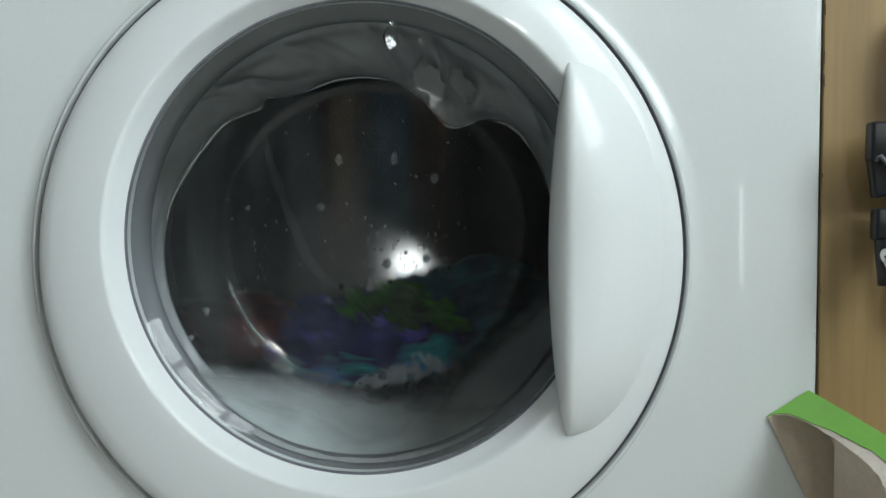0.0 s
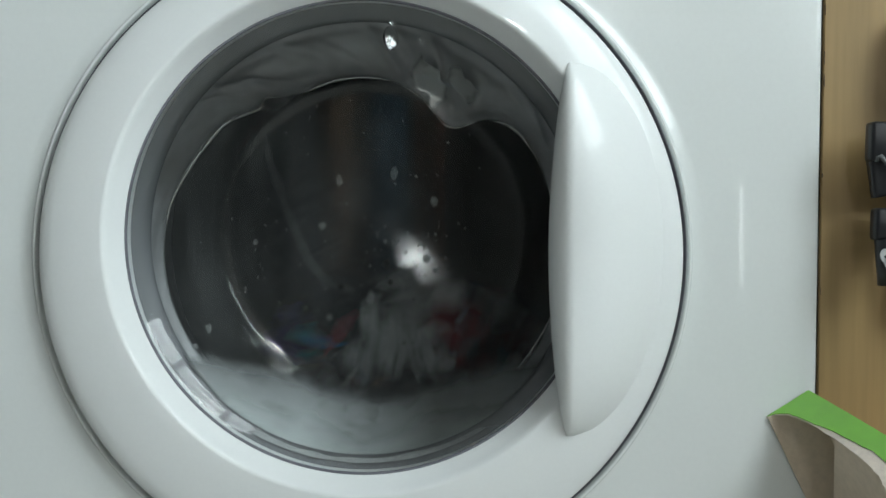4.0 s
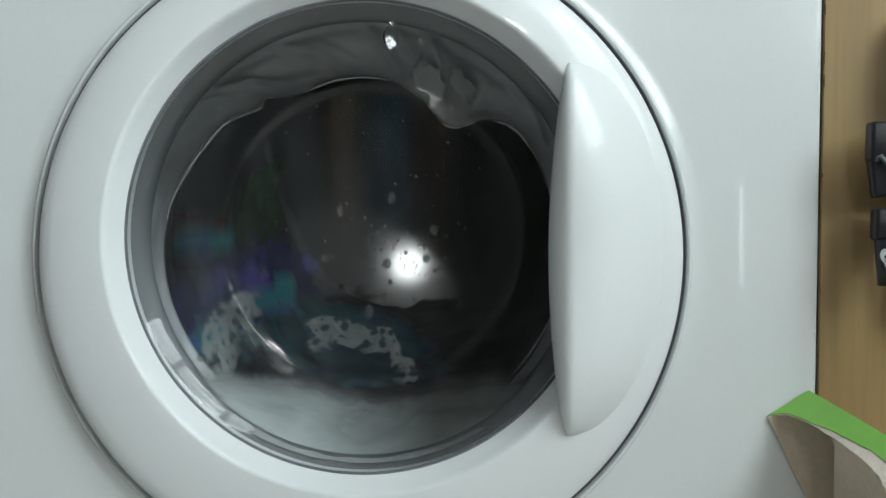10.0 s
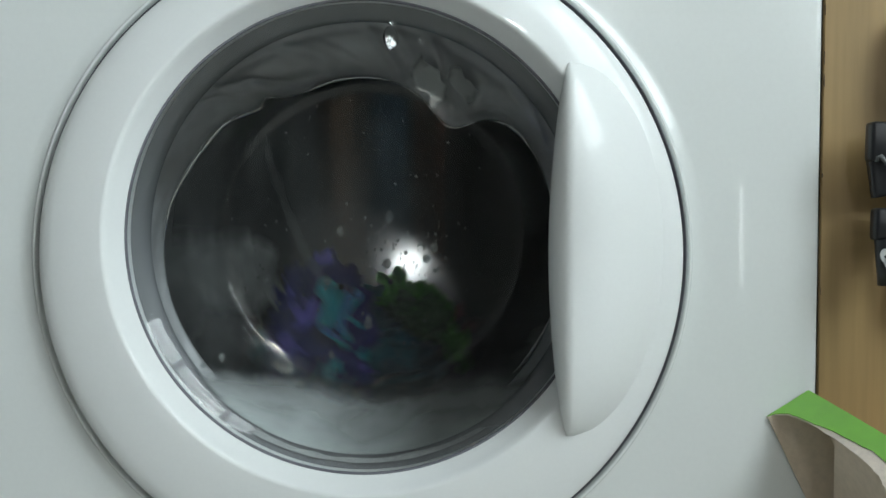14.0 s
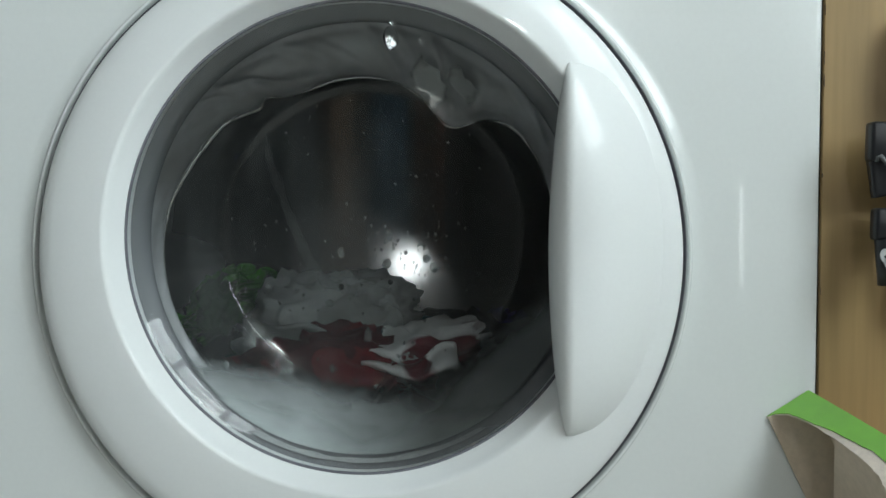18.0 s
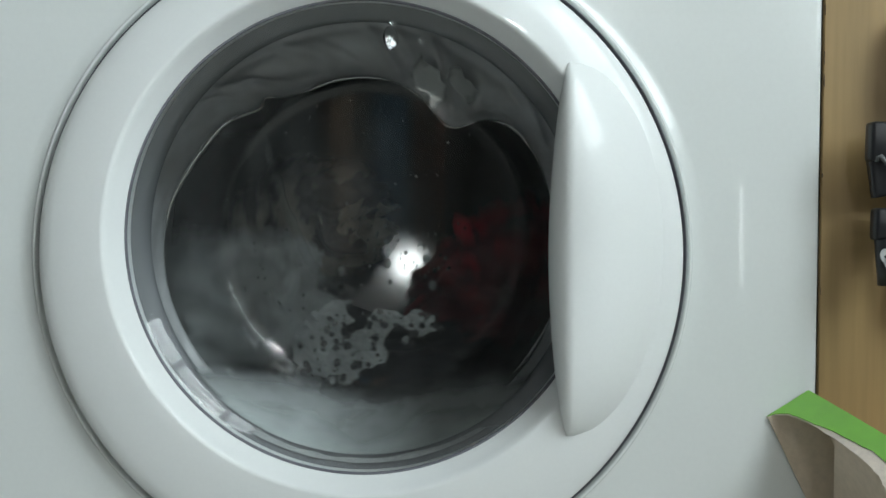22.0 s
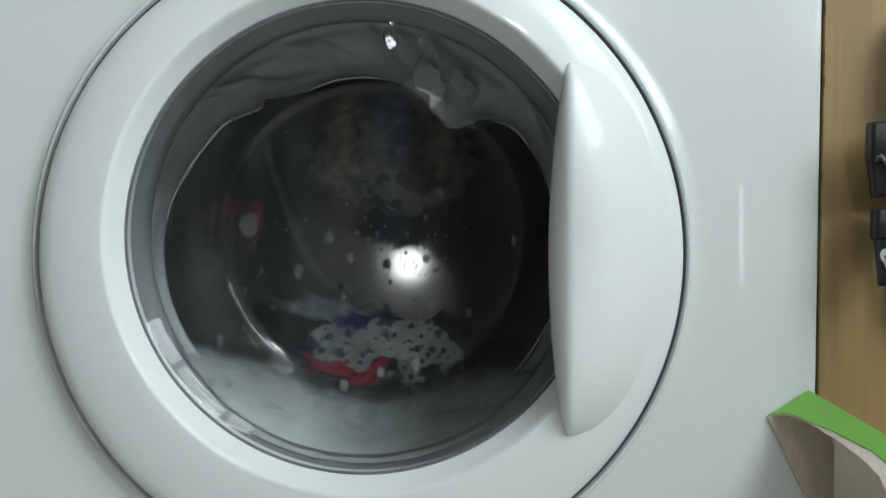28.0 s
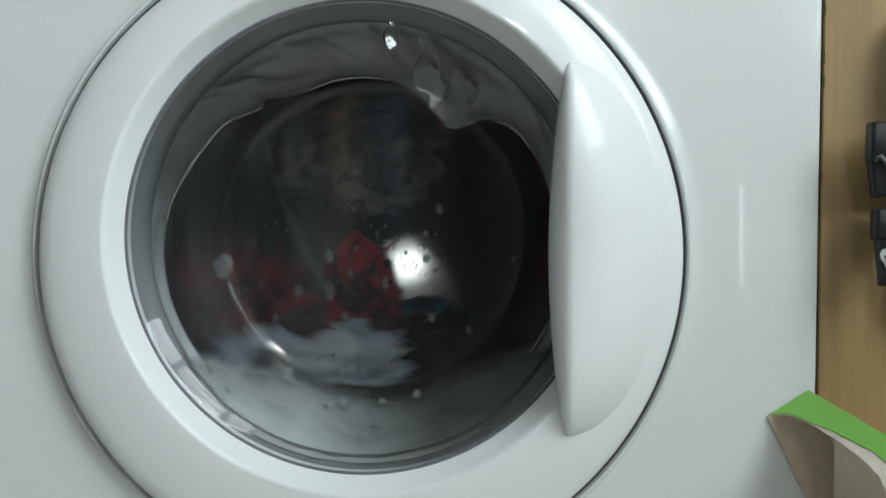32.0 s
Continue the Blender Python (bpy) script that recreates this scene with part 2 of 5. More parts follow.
def box(x0, x1, y0, y1, z0, z1, bevel=0.0, bm=None):
    bm = bm or bmesh.new()
    v = [bm.verts.new((x, y, z)) for x in (x0, x1) for y in (y0, y1) for z in (z0, z1)]
    fs = [bm.faces.new([v[i] for i in q]) for q in ((0, 1, 3, 2), (4, 6, 7, 5), (0, 4, 5, 1), (2, 3, 7, 6), (0, 2, 6, 4), (1, 5, 7, 3))]
    if bevel:
        bmesh.ops.bevel(bm, geom=list({e for f in fs for e in f.edges}), offset=bevel, segments=2, affect="EDGES", profile=0.5)
    return bm


def rings(rows, n=128, a0=0.0, a1=2 * math.pi, bm=None):
    """A lathe about the y axis. Rows of (radius, y, centre x, centre z)."""
    bm = bm or bmesh.new()
    full = abs(a1 - a0 - 2 * math.pi) < 1e-6
    cols = n if full else n + 1
    loops = []
    for r, y, cx, cz in rows:
        if r < 1e-6:
            loops.append([bm.verts.new((cx, y, cz))])
        else:
            loops.append([bm.verts.new((cx + r * math.cos(a0 + (a1 - a0) * i / n), y, cz + r * math.sin(a0 + (a1 - a0) * i / n))) for i in range(cols)])
    for p, q in zip(loops, loops[1:]):
        for i in range(n):
            j = (i + 1) % cols
            if len(q) == 1:
                bm.faces.new((p[i], p[j], q[0]))
            elif len(p) == 1:
                bm.faces.new((p[0], q[j], q[i]))
            else:
                bm.faces.new((p[i], p[j], q[j], q[i]))
    return bm


def tube(points, radius, n=8, bm=None):
    """A round cord along points."""
    bm = bm or bmesh.new()
    loops = []
    for k, p in enumerate(points):
        p = Vector(p)
        d = (Vector(points[min(k + 1, len(points) - 1)]) - Vector(points[max(k - 1, 0)])).normalized()
        u = d.cross(Vector((0.31, 0.2, 0.93))).normalized()
        w = d.cross(u)
        r = radius[k] if isinstance(radius, (list, tuple)) else radius
        loops.append([bm.verts.new(p + r * (math.cos(2 * math.pi * i / n) * u + math.sin(2 * math.pi * i / n) * w)) for i in range(n)])
    for p, q in zip(loops, loops[1:]):
        for i in range(n):
            bm.faces.new((p[i], p[(i + 1) % n], q[(i + 1) % n], q[i]))
    bm.faces.new(loops[0][::-1])
    bm.faces.new(loops[-1])
    return bm


def grid_solid(front, back, nu, nv):
    """A closed body between two sheets, each given as a function of u and v in 0..1."""
    bm = bmesh.new()
    F = [[bm.verts.new(front(i / nu, j / nv)) for j in range(nv + 1)] for i in range(nu + 1)]
    B = [[bm.verts.new(back(i / nu, j / nv)) for j in range(nv + 1)] for i in range(nu + 1)]
    for i in range(nu):
        for j in range(nv):
            bm.faces.new((F[i][j], F[i + 1][j], F[i + 1][j + 1], F[i][j + 1]))
            bm.faces.new((B[i][j], B[i][j + 1], B[i + 1][j + 1], B[i + 1][j]))
    rim = [(i, 0) for i in range(nu)] + [(nu, j) for j in range(nv)] + [(i, nv) for i in range(nu, 0, -1)] + [(0, j) for j in range(nv, 0, -1)]
    for (a, b), (c, d) in zip(rim, rim[1:] + rim[:1]):
        bm.faces.new((F[a][b], B[a][b], B[c][d], F[c][d]))
    bmesh.ops.recalc_face_normals(bm, faces=bm.faces[:])
    return bm


# ---- the unseen room behind the camera, toned to steer the bounced light ----
def room():
    x0, x1, z1, back = -0.66, SIDE, 2.9, 0.66
    # Out of view; its pale tone throws light up onto the gasket's top.
    floor = part("floor", box(x0, x1, REAR - 0.2, back, -0.1, 0.0), FLOOR_WOOD, smooth=False)
    tagged(floor, "unseen floorboards, pale so that they bounce light up onto the gasket", "floor", kind="structure")
    tagged(part("ceiling", box(x0, x1, REAR - 0.2, back, z1, z1 + 0.1), CEILING, smooth=False), "dull grey-brown boarded ceiling", "ceiling", kind="structure")
    # Out of view; dark so that little light bounces onto the machine's left.
    tagged(part("wall_left", box(x0 - 0.1, x0, REAR, back, 0, z1), BOUNCE_CUT, smooth=False), "unseen left wall, kept dark to cut the light bounced onto the machine", "wall", kind="structure")
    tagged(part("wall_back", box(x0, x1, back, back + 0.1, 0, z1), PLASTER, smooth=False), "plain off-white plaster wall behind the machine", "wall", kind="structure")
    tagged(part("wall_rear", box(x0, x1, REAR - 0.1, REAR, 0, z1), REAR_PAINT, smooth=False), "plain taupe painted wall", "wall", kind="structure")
    # Unseen glowing slot, added to put an upright highlight on the front panel.
    slot = tagged(new("highlight_slot"), "narrow glowing slot, unseen, added for an upright highlight on the front panel", "window", kind="structure")
    part("pane", box(0.951, 0.964, REAR + 0.001, REAR + 0.006, 0.22, 0.54), glow_mat("highlight_glow", (0.9, 1, 1), 9), slot, smooth=False)
    for n, q in (("frame_stile", (0.93, 0.946, 0.20, 0.56)), ("frame_stile", (0.97, 0.986, 0.20, 0.56))):
        part(n, box(q[0], q[1], REAR + 0.001, REAR + 0.012, q[2], q[3], 0.002), FRAME_WHITE, slot)
    a, b, c, d = WIN
    bm = box(x1, x1 + 0.15, REAR, a, 0, z1)
    box(x1, x1 + 0.15, b, back, 0, z1, bm=bm)
    box(x1, x1 + 0.15, a, b, 0, c, bm=bm)
    box(x1, x1 + 0.15, a, b, d, z1, bm=bm)
    tagged(part("wall_right", bm, PLASTER, smooth=False), "off-white plaster wall with a window opening", "wall", kind="structure")
    win = tagged(new("window_1"), "tall white painted window with six panes in the wall", "window", kind="structure")
    m = (a + b) / 2
    for n, q in (("frame_rail", (a, b, c, c + 0.06)), ("frame_rail", (a, b, d - 0.06, d)), ("frame_stile", (a, a + 0.06, c + 0.06, d - 0.06)), ("frame_stile", (b - 0.06, b, c + 0.06, d - 0.06)),
                 ("mullion", (m - 0.03, m + 0.03, c + 0.06, d - 0.06)), ("glazing_bar", (a + 0.06, m - 0.03, 1.17, 1.21)), ("glazing_bar", (m + 0.03, b - 0.06, 1.17, 1.21)),
                 ("glazing_bar", (a + 0.06, m - 0.03, 1.90, 1.95)), ("glazing_bar", (m + 0.03, b - 0.06, 1.90, 1.95))):
        part(n, box(x1 - 0.05, x1 - 0.002, q[0], q[1], q[2], q[3], 0.004), FRAME_WHITE, win)
    part("window_sill", box(x1 - 0.14, x1 - 0.001, a - 0.05, b + 0.05, c - 0.035, c - 0.002, 0.006), FRAME_WHITE, win)


def curtain(x0, x1, z0, z1, material, label, seed):
    rnd = random.Random(seed)
    ph, k = rnd.random() * 6, rnd.uniform(55, 75)

    def sheet(off):
        return lambda u, v: (x0 + (x1 - x0) * u, REAR + 0.16 + off + 0.022 * math.sin(k * (x0 + (x1 - x0) * u) + ph + 0.5 * math.sin(3 * v)) * (0.5 + 0.5 * v), z1 + (z0 - z1) * v)
    ob = part("curtain", grid_solid(sheet(0.004), sheet(0.0), 48, 10), material)
    return tagged(ob, label, "curtain", "curtains on the rear wall")


room()
for x0, x1, colour, name, seed in ((-0.64, -0.352, (0.016, 0.016, 0.018), "charcoal", 1), (-0.345, -0.316, (0.28, 0.26, 0.28), "lilac-grey", 2), (-0.310, -0.243, (0.46, 0.29, 0.18), "brown", 3),
                                  (-0.232, -0.178, (0.045, 0.11, 0.18), "dark blue", 4), (-0.168, -0.122, (0.46, 0.19, 0.10), "rust-brown", 5), (-0.116, -0.02, (0.05, 0.036, 0.033), "dark brown", 6), (-0.014, 0.20, (0.014, 0.012, 0.012), "dark umber", 7)):
    curtain(x0, x1, 0.47, 2.85, mat(name + "_curtain", colour, 0.85, vary=0.25, scale=6, fine=300), name + " curtain hanging in vertical folds on the rear wall", seed)


def sideboard():
    """An unseen low dark chest under the curtains, added to darken their reflection's lower end."""
    dark = mat("reflection_dark_wood", (0.012, 0.009, 0.008), 0.6, vary=0.25, scale=7, fine=70, stretch=(0.3, 3, 3))
    thing = tagged(new("sideboard"), "unseen low dark sideboard, added to darken the glass reflection below the curtains", "sideboard")
    x0, x1, y0, y1 = -0.64, 0.58, REAR + 0.005, REAR + 0.27
    part("body", box(x0 + 0.01, x1 - 0.01, y0, y1 - 0.02, 0.05, 0.425, 0.004), dark, thing)
    part("top", box(x0, x1, y0, y1 + 0.005, 0.427, 0.45, 0.004), dark, thing)
    for k in range(3):
        a = x0 + 0.02 + k * 0.4
        d = part("door", box(a, a + 0.39, y1 - 0.018, y1, 0.06, 0.415, 0.003), dark, thing)
        part("handle", box(a + 0.34, a + 0.352, y1 + 0.001, y1 + 0.016, 0.20, 0.30, 0.003), STEEL, d, "slim metal handle")
    for x in (x0 + 0.04, x1 - 0.08):
        part("foot", box(x, x + 0.04, y0 + 0.05, y1 - 0.06, 0.0, 0.049, 0.003), dark, thing)


sideboard()


def globe_lamp():
    lamp = tagged(new("globe_lamp"), "lit white glass globe lamp on a dark stand", "lamp")
    # Unseen; stands where the leaning plate in the drum mirrors it.
    lamp.location = (0.3099, -2.05, 0.0)
    part("base", rings([(0, 0.0, 0, 0), (0.09, 0, 0, 0), (0.09, 0.015, 0, 0), (0.02, 0.03, 0, 0), (0, 0.03, 0, 0)], 32), BLACK_PLASTIC, lamp).rotation_euler = (radians(90), 0, 0)
    part("stand", tube([(0, 0, 0.02), (0, 0, 1.079)], 0.008), BLACK_PLASTIC, lamp)
    bm = bmesh.new()
    bmesh.ops.create_icosphere(bm, subdivisions=4, radius=0.054)
    g = part("globe", bm, glow_mat("lit_globe", (0.95, 1.0, 1.0), 95), lamp, "glowing white globe")
    g.location = (0, 0, 1.1310)


globe_lamp()

# ---- washing machine ----
RX, RZ = -0.0527, 0.4447  # centre of the door's outer ring
GX, GZ = -0.0518, 0.4567  # centre of the glass
MX0, MX1 = -0.350, 0.2452

machine = tagged(new("washing_machine"), "white enamelled front-loading washing machine with a round glass door", "washing machine")


def front_panel():
    x0, x1, z0, z1 = MX0, MX1, 0.09, 0.84
    ang = sorted(set([2 * math.pi * i / 160 for i in range(160)] + [math.atan2(z - RZ, x - RX) % (2 * math.pi) for x in (x0, x1) for z in (z0, z1)]))

    def edge(a, inset):
        c, s = math.cos(a), math.sin(a)
        k = min(((x1 - inset - RX) / c) if c > 1e-9 else ((x0 + inset - RX) / c) if c < -1e-9 else 9, ((z1 - inset - RZ) / s) if s > 1e-9 else ((z0 + inset - RZ) / s) if s < -1e-9 else 9)
        return RX + k * c, RZ + k * s
    bm = bmesh.new()
    loops = []
    for inset, y in ((0.0, 0.016), (0.0, 0.0024), (0.0004, 0.0010), (0.0012, 0.0003), (0.0026, 0.0), (0.004, 0.0)):
        loops.append([bm.verts.new((*edge(a, inset)[:1], y, edge(a, inset)[1])) for a in ang])
    for r, y in ((0.2245, 0.0), (0.2163, 0.0001), (0.2154, -0.0006), (0.2148, -0.0016), (0.2141, -0.0020), (0.2134, -0.0017), (0.2130, -0.0009), (0.2127, 0.0010), (0.2125, 0.0032)):
        loops.append([bm.verts.new((RX + r * math.cos(a), y, RZ + r * math.sin(a))) for a in ang])
    for p, q in zip(loops, loops[1:]):
        for i in range(len(ang)):
            j = (i + 1) % len(ang)
            bm.faces.new((p[i], p[j], q[j], q[i]))
    bmesh.ops.recalc_face_normals(bm, faces=bm.faces[:])
    part("front_panel", bm, ENAMEL, machine, "glossy white front panel with a raised lip round the door")


front_panel()
part("side_panel", box(MX0, MX0 + 0.004, 0.0145, 0.56, 0.03, 0.838), ENAMEL, machine, smooth=False)
part("side_panel", box(MX1 - 0.004, MX1, 0.0145, 0.56, 0.03, 0.838), ENAMEL, machine, smooth=False)
part("top_panel", box(MX0, MX1, 0.0, 0.57, 0.841, 0.862, 0.003), ENAMEL, machine)
part("back_panel", box(MX0 + 0.005, MX1 - 0.005, 0.555, 0.56, 0.03, 0.838), ENAMEL, machine, smooth=False)
part("plinth", box(MX0, MX1, 0.012, 0.56, 0.0, 0.088, 0.003), ENAMEL, machine)

# the outer door ring, its dark seam behind, the glass bowl and the grip
door = part("door", rings([(0.2080, 0.014, RX, RZ), (0.2080, -0.005, RX, RZ), (0.2072, -0.0090, RX, RZ), (0.2054, -0.0118, RX, RZ), (0.2022, -0.0138, RX, RZ), (0.196, -0.0160, RX, RZ + 0.001),
                           (0.184, -0.0183, (RX + GX) / 2, RZ + 0.005), (0.172, -0.0198, GX, GZ - 0.002), (0.1655, -0.0204, GX, GZ), (0.1640, -0.0203, GX, GZ), (0.1626, -0.0192, GX, GZ),
                           (0.1605, -0.0160, GX, GZ), (0.1570, -0.0098, GX, GZ), (0.1546, -0.0072, GX, GZ), (0.1535, -0.0050, GX, GZ), (0.1532, 0.004, GX, GZ)], 192), PLASTIC, machine,
            "white plastic door ring with a bevelled inner edge")
part("door_seam", rings([(0.2126, 0.0030, RX, RZ), (0.2124, 0.005, RX, RZ), (0.2116, 0.0135, RX, RZ), (0.207, 0.0135, RX, RZ)], 128), GAP, machine, "dark gap round the door")
BOWL = [(0.1533, -0.0045), (0.1526, -0.0055), (0.1519, -0.0055), (0.1515, -0.0053), (0.1511, -0.00505), (0.1482, -0.00300), (0.1478, -0.0027), (0.1474, -0.0021), (0.1471, -0.0018), (0.1467, -0.00155),
        (0.1437, 0.00055), (0.1433, 0.0009), (0.1425, 0.0021), (0.1405, 0.0061), (0.1370, 0.0130), (0.1325, 0.0225), (0.1265, 0.0350), (0.1205, 0.0480), (0.1165, 0.0570), (0.1136, 0.0640),
        (0.1120, 0.0683), (0.1107, 0.0714), (0.1103, 0.0719), (0.1092, 0.0726), (0.1087, 0.0728), (0.1046, 0.07395), (0.1042, 0.07402)] + [(r, 0.0768 - 0.25 * r * r) for r in [0.1038, 0.1035, 0.1032] + [0.1020 * (1 - i / 16) for i in range(17)]]


def tilt_share(r):
    k = min(1.0, max(0.0, (0.142 - r) / 0.036))
    return k * k * (3 - 2 * k)


bowl = rings([(r, y, GX, GZ) for r, y in BOWL], 192)
for v in bowl.verts:  # the flat bottom of the bowl faces slightly upwards
    r = math.hypot(v.co.x - GX, v.co.z - GZ)
    v.co.y += 0.03 * (v.co.z - GZ) * tilt_share(r)
glass = part("glass_bowl", bowl, GLASS, door, "thick clear glass bowl bulging into the drum")


def ring_face(x, z):
    """Depth of the door ring's face at x, z."""
    r = math.hypot(x - RX, z - RZ - 0.004)
    return -0.0204 + 4.73 * (r - 0.1655) ** 2


def grip():
    zc, hz = 0.450, 0.1185

    def span(v):
        w = 2 * v - 1
        return 0.0668 + 0.0085 * w * w + 0.0035 * w ** 8, 0.0860 + 0.0595 * max(0.0, 1 - abs(w) ** 2.3) ** 0.6, w

    def front(s, v):
        u = s ** 1.7
        l, r, w = span(v)
        e = math.sqrt(1 - (1 - min(1, u / 0.17)) ** 2)
        h = 0.0250 * max(0.0, 1 - abs(w) ** 3.2) ** 0.75
        x, z = l + (r - l) * u, zc + hz * w
        return x, ring_face(x, z) + 0.0006 - h * (0.30 + 0.70 * e) * (1 - u * u) ** 1.6 + 0.0012 * u ** 6, z

    def back(s, v):
        u = s ** 1.7
        l, r, w = span(v)
        return l + (r - l) * u + 0.004 * (1 - u), -0.0105, zc + hz * w * 0.995
    part("grip", grid_solid(front, back, 44, 60), PLASTIC, door, "wide domed white plastic door handle")


grip()
part("bezel", rings([(0.1540, -0.0062, GX, GZ), (0.1530, -0.0068, GX, GZ), (0.1524, -0.0052, GX, GZ)], 160), GAP, door, "thin dark seal round the glass")

# grey rubber gasket with its sagging lip
LIP = [(0, 0.136), (15, 0.135), (26, 0.135), (38, 0.131), (46, 0.1195), (51, 0.104), (55, 0.099), (61, 0.1005), (71, 0.109), (84, 0.1162), (102, 0.119), (115, 0.1185), (123, 0.123), (128, 0.130), (132, 0.1272), (142, 0.138), (152, 0.1426), (161, 0.1473), (171, 0.1537), (181, 0.1573), (202, 0.1605), (270, 0.158), (330, 0.148), (360, 0.136)]


def lip_radius(deg):
    deg %= 360
    for k in range(len(LIP) - 1):
        (a, p), (b, q) = LIP[k], LIP[k + 1]
        if a <= deg <= b:
            (a0, p0), (b1, q1) = LIP[k - 1] if k else (LIP[-2][0] - 360, LIP[-2][1]), LIP[k + 2] if k + 2 < len(LIP) else (LIP[1][0] + 360, LIP[1][1])
            u, h = (deg - a) / (b - a), b - a
            s, e = (q - p0) / (b - a0) * h, (q1 - p) / (b1 - a) * h
            return (2 * u ** 3 - 3 * u ** 2 + 1) * p + (u ** 3 - 2 * u ** 2 + u) * s + (3 * u ** 2 - 2 * u ** 3) * q + (u ** 3 - u ** 2) * e
    return 0.148


def gasket():
    bm = bmesh.new()
    n, loops = 300, []
    fixed = ((0.1565, 0.0030), (0.1532, 0.0042), (0.1500, 0.0058), (0.1470, 0.0076), (0.1440, 0.0097), (0.1428, 0.0112), (0.1424, 0.0130), (0.1440, 0.0155), (0.1520, 0.0220), (0.1620, 0.0340), (0.1665, 0.0500))
    share = [i / 30 for i in range(1, 31)] + [1.0, 0.8]
    for kind in range(len(fixed) + len(share)):
        loop = []
        for i in range(n):
            a = 2 * math.pi * i / n
            lip = lip_radius(math.degrees(a))
            if kind < len(fixed):
                r, y = fixed[kind]
            else:
                k = share[kind - len(fixed)]
                c, s = math.cos(a + 0.45 * k), math.sin(a + 0.45 * k)
                soft = noise.noise((2.6 * c, 2.6 * s, 1.2 * k)) + 0.15 * noise.noise((7 * c, 7 * s, 2 * k))
                crease = max(0.0, 1 - 4.2 * abs(noise.noise((4.4 * c, 4.4 * s, 1.2 + 0.9 * k))))
                hang = max(0.0, min(1.0, math.sin(a) + 0.35))
                mid = math.sin(math.pi * min(1.0, k)) ** 0.7
                r = 0.1665 + (lip - 0.1665) * k + 0.003 * soft * mid
                y = 0.052 + 0.038 * k ** 0.8 + (0.006 * soft - 0.008 * crease * hang) * mid - 0.0045 * math.exp(-((k - 0.17) / 0.055) ** 2) + 0.0035 * math.exp(-((k - 0.33) / 0.08) ** 2) + 0.0045 * (kind - len(fixed) == len(share) - 2) + 0.012 * (kind - len(fixed) == len(share) - 1)
            loop.append(bm.verts.new((GX + r * math.cos(a), y, GZ + r * math.sin(a))))
        loops.append(loop)
    for p, q in zip(loops[len(fixed) - 1:], loops[len(fixed):]):
        for i in range(n):
            bm.faces.new((p[i], p[(i + 1) % n], q[(i + 1) % n], q[i]))
    for v in [v for loop in loops[:len(fixed) - 1] for v in loop]:
        bm.verts.remove(v)
    part("gasket", bm, RUBBER, machine, "wet grey rubber door gasket with a sagging folded lip")
    part("sealing_face", rings([(r, y, GX, GZ) for r, y in fixed], 200), SHADED_SEAL, machine, "ribbed sealing face of the gasket, its shade put in as dark grey")


gasket()


def glint_share(d):
    """Where the lip carries its added highlight, by degrees about the door."""
    return min(1.0, sum(1 / (1 + math.exp((a - d) / 1.5) + math.exp((d - b) / 1.5)) * k for a, b, k in ((28, 41, 0.9), (86, 113, 0.8), (128, 179, 1.0))))


# Beads added as highlights: along the lip, and low down for a glass reflection.
bead = tube([(GX + (lip_radius(d) - 0.0013) * math.cos(radians(d)), 0.0872 + 0.002 * (1 - glint_share(d)), GZ + (lip_radius(d) - 0.0013) * math.sin(radians(d))) for d in range(16, 196)],
            [0.00025 + glint_share(d) * (0.0012 + 0.0010 * math.exp(-((d - 158) / 20) ** 2) + 0.0006 * noise.noise((d * 0.21, 1.5, 0)) + 0.0003 * noise.noise((d * 0.9, 4, 0))) for d in range(16, 196)])
low_glint = tube([(GX + 0.1395 * math.cos(radians(d)), 0.046, GZ + 0.1395 * math.sin(radians(d))) for d in range(-44, -19)], [0.0009 * math.sin(math.pi * (d + 0.5) / 25) + 0.0001 for d in range(25)])
part("glint_bead", low_glint, LIP_GLINT, machine, "white metallic bead added as a highlight at the gasket")
part("glint_bead", bead, LIP_GLINT, machine, "white metallic bead added as a highlight at the gasket")


def scum(x0, z0, x1, z1, width, seed, depth):
    """A thin uneven smear of dried soap between two points of the gasket."""
    d = Vector((x1 - x0, 0, z1 - z0))
    side = Vector((d.z, 0, -d.x)).normalized() * width

    def sheet(off):
        def f(u, v):
            k = math.sin(math.pi * min(1, max(0.02, v))) ** 0.3 * (1 + 0.7 * noise.noise((v * 6, seed, u * 2)))
            p = Vector((x0, depth, z0)) + Vector((0, 0.012, 0)) * v + d * v + side * (u - 0.5) * k
            return p.x, p.y + off - 0.0006 * math.sin(math.pi * u) + 0.0004 * noise.noise((p.x * 300, p.z * 300, seed)), p.z
        return f
    return tagged(part("soap_scum", grid_solid(sheet(0.0), sheet(0.0008), 10, 26), SCUM), "smear of pale dried soap scum on the grey gasket", "soap scum", "smears of soap scum", "stuff")


# ---- drum ----
DX, DZ, DR = -0.052, 0.452, 0.236
drum = tagged(new("drum"), "dark perforated stainless steel washing drum", "drum")
drum.location = (DX, 0, DZ)
part("drum_shell", rings([(0.176, 0.112, 0, 0), (0.205, 0.108, 0, 0), (DR, 0.116, 0, 0), (DR + 0.002, 0.20, 0, 0), (DR, 0.30, 0, 0), (DR - 0.004, 0.425, 0, 0)], 96), STEEL, drum)
part("drum_back", rings([(DR - 0.003, 0.446, 0, 0), (0.15, 0.448, 0, 0), (0.06, 0.45, 0, 0), (0, 0.45, 0, 0)], 96), STEEL, drum)
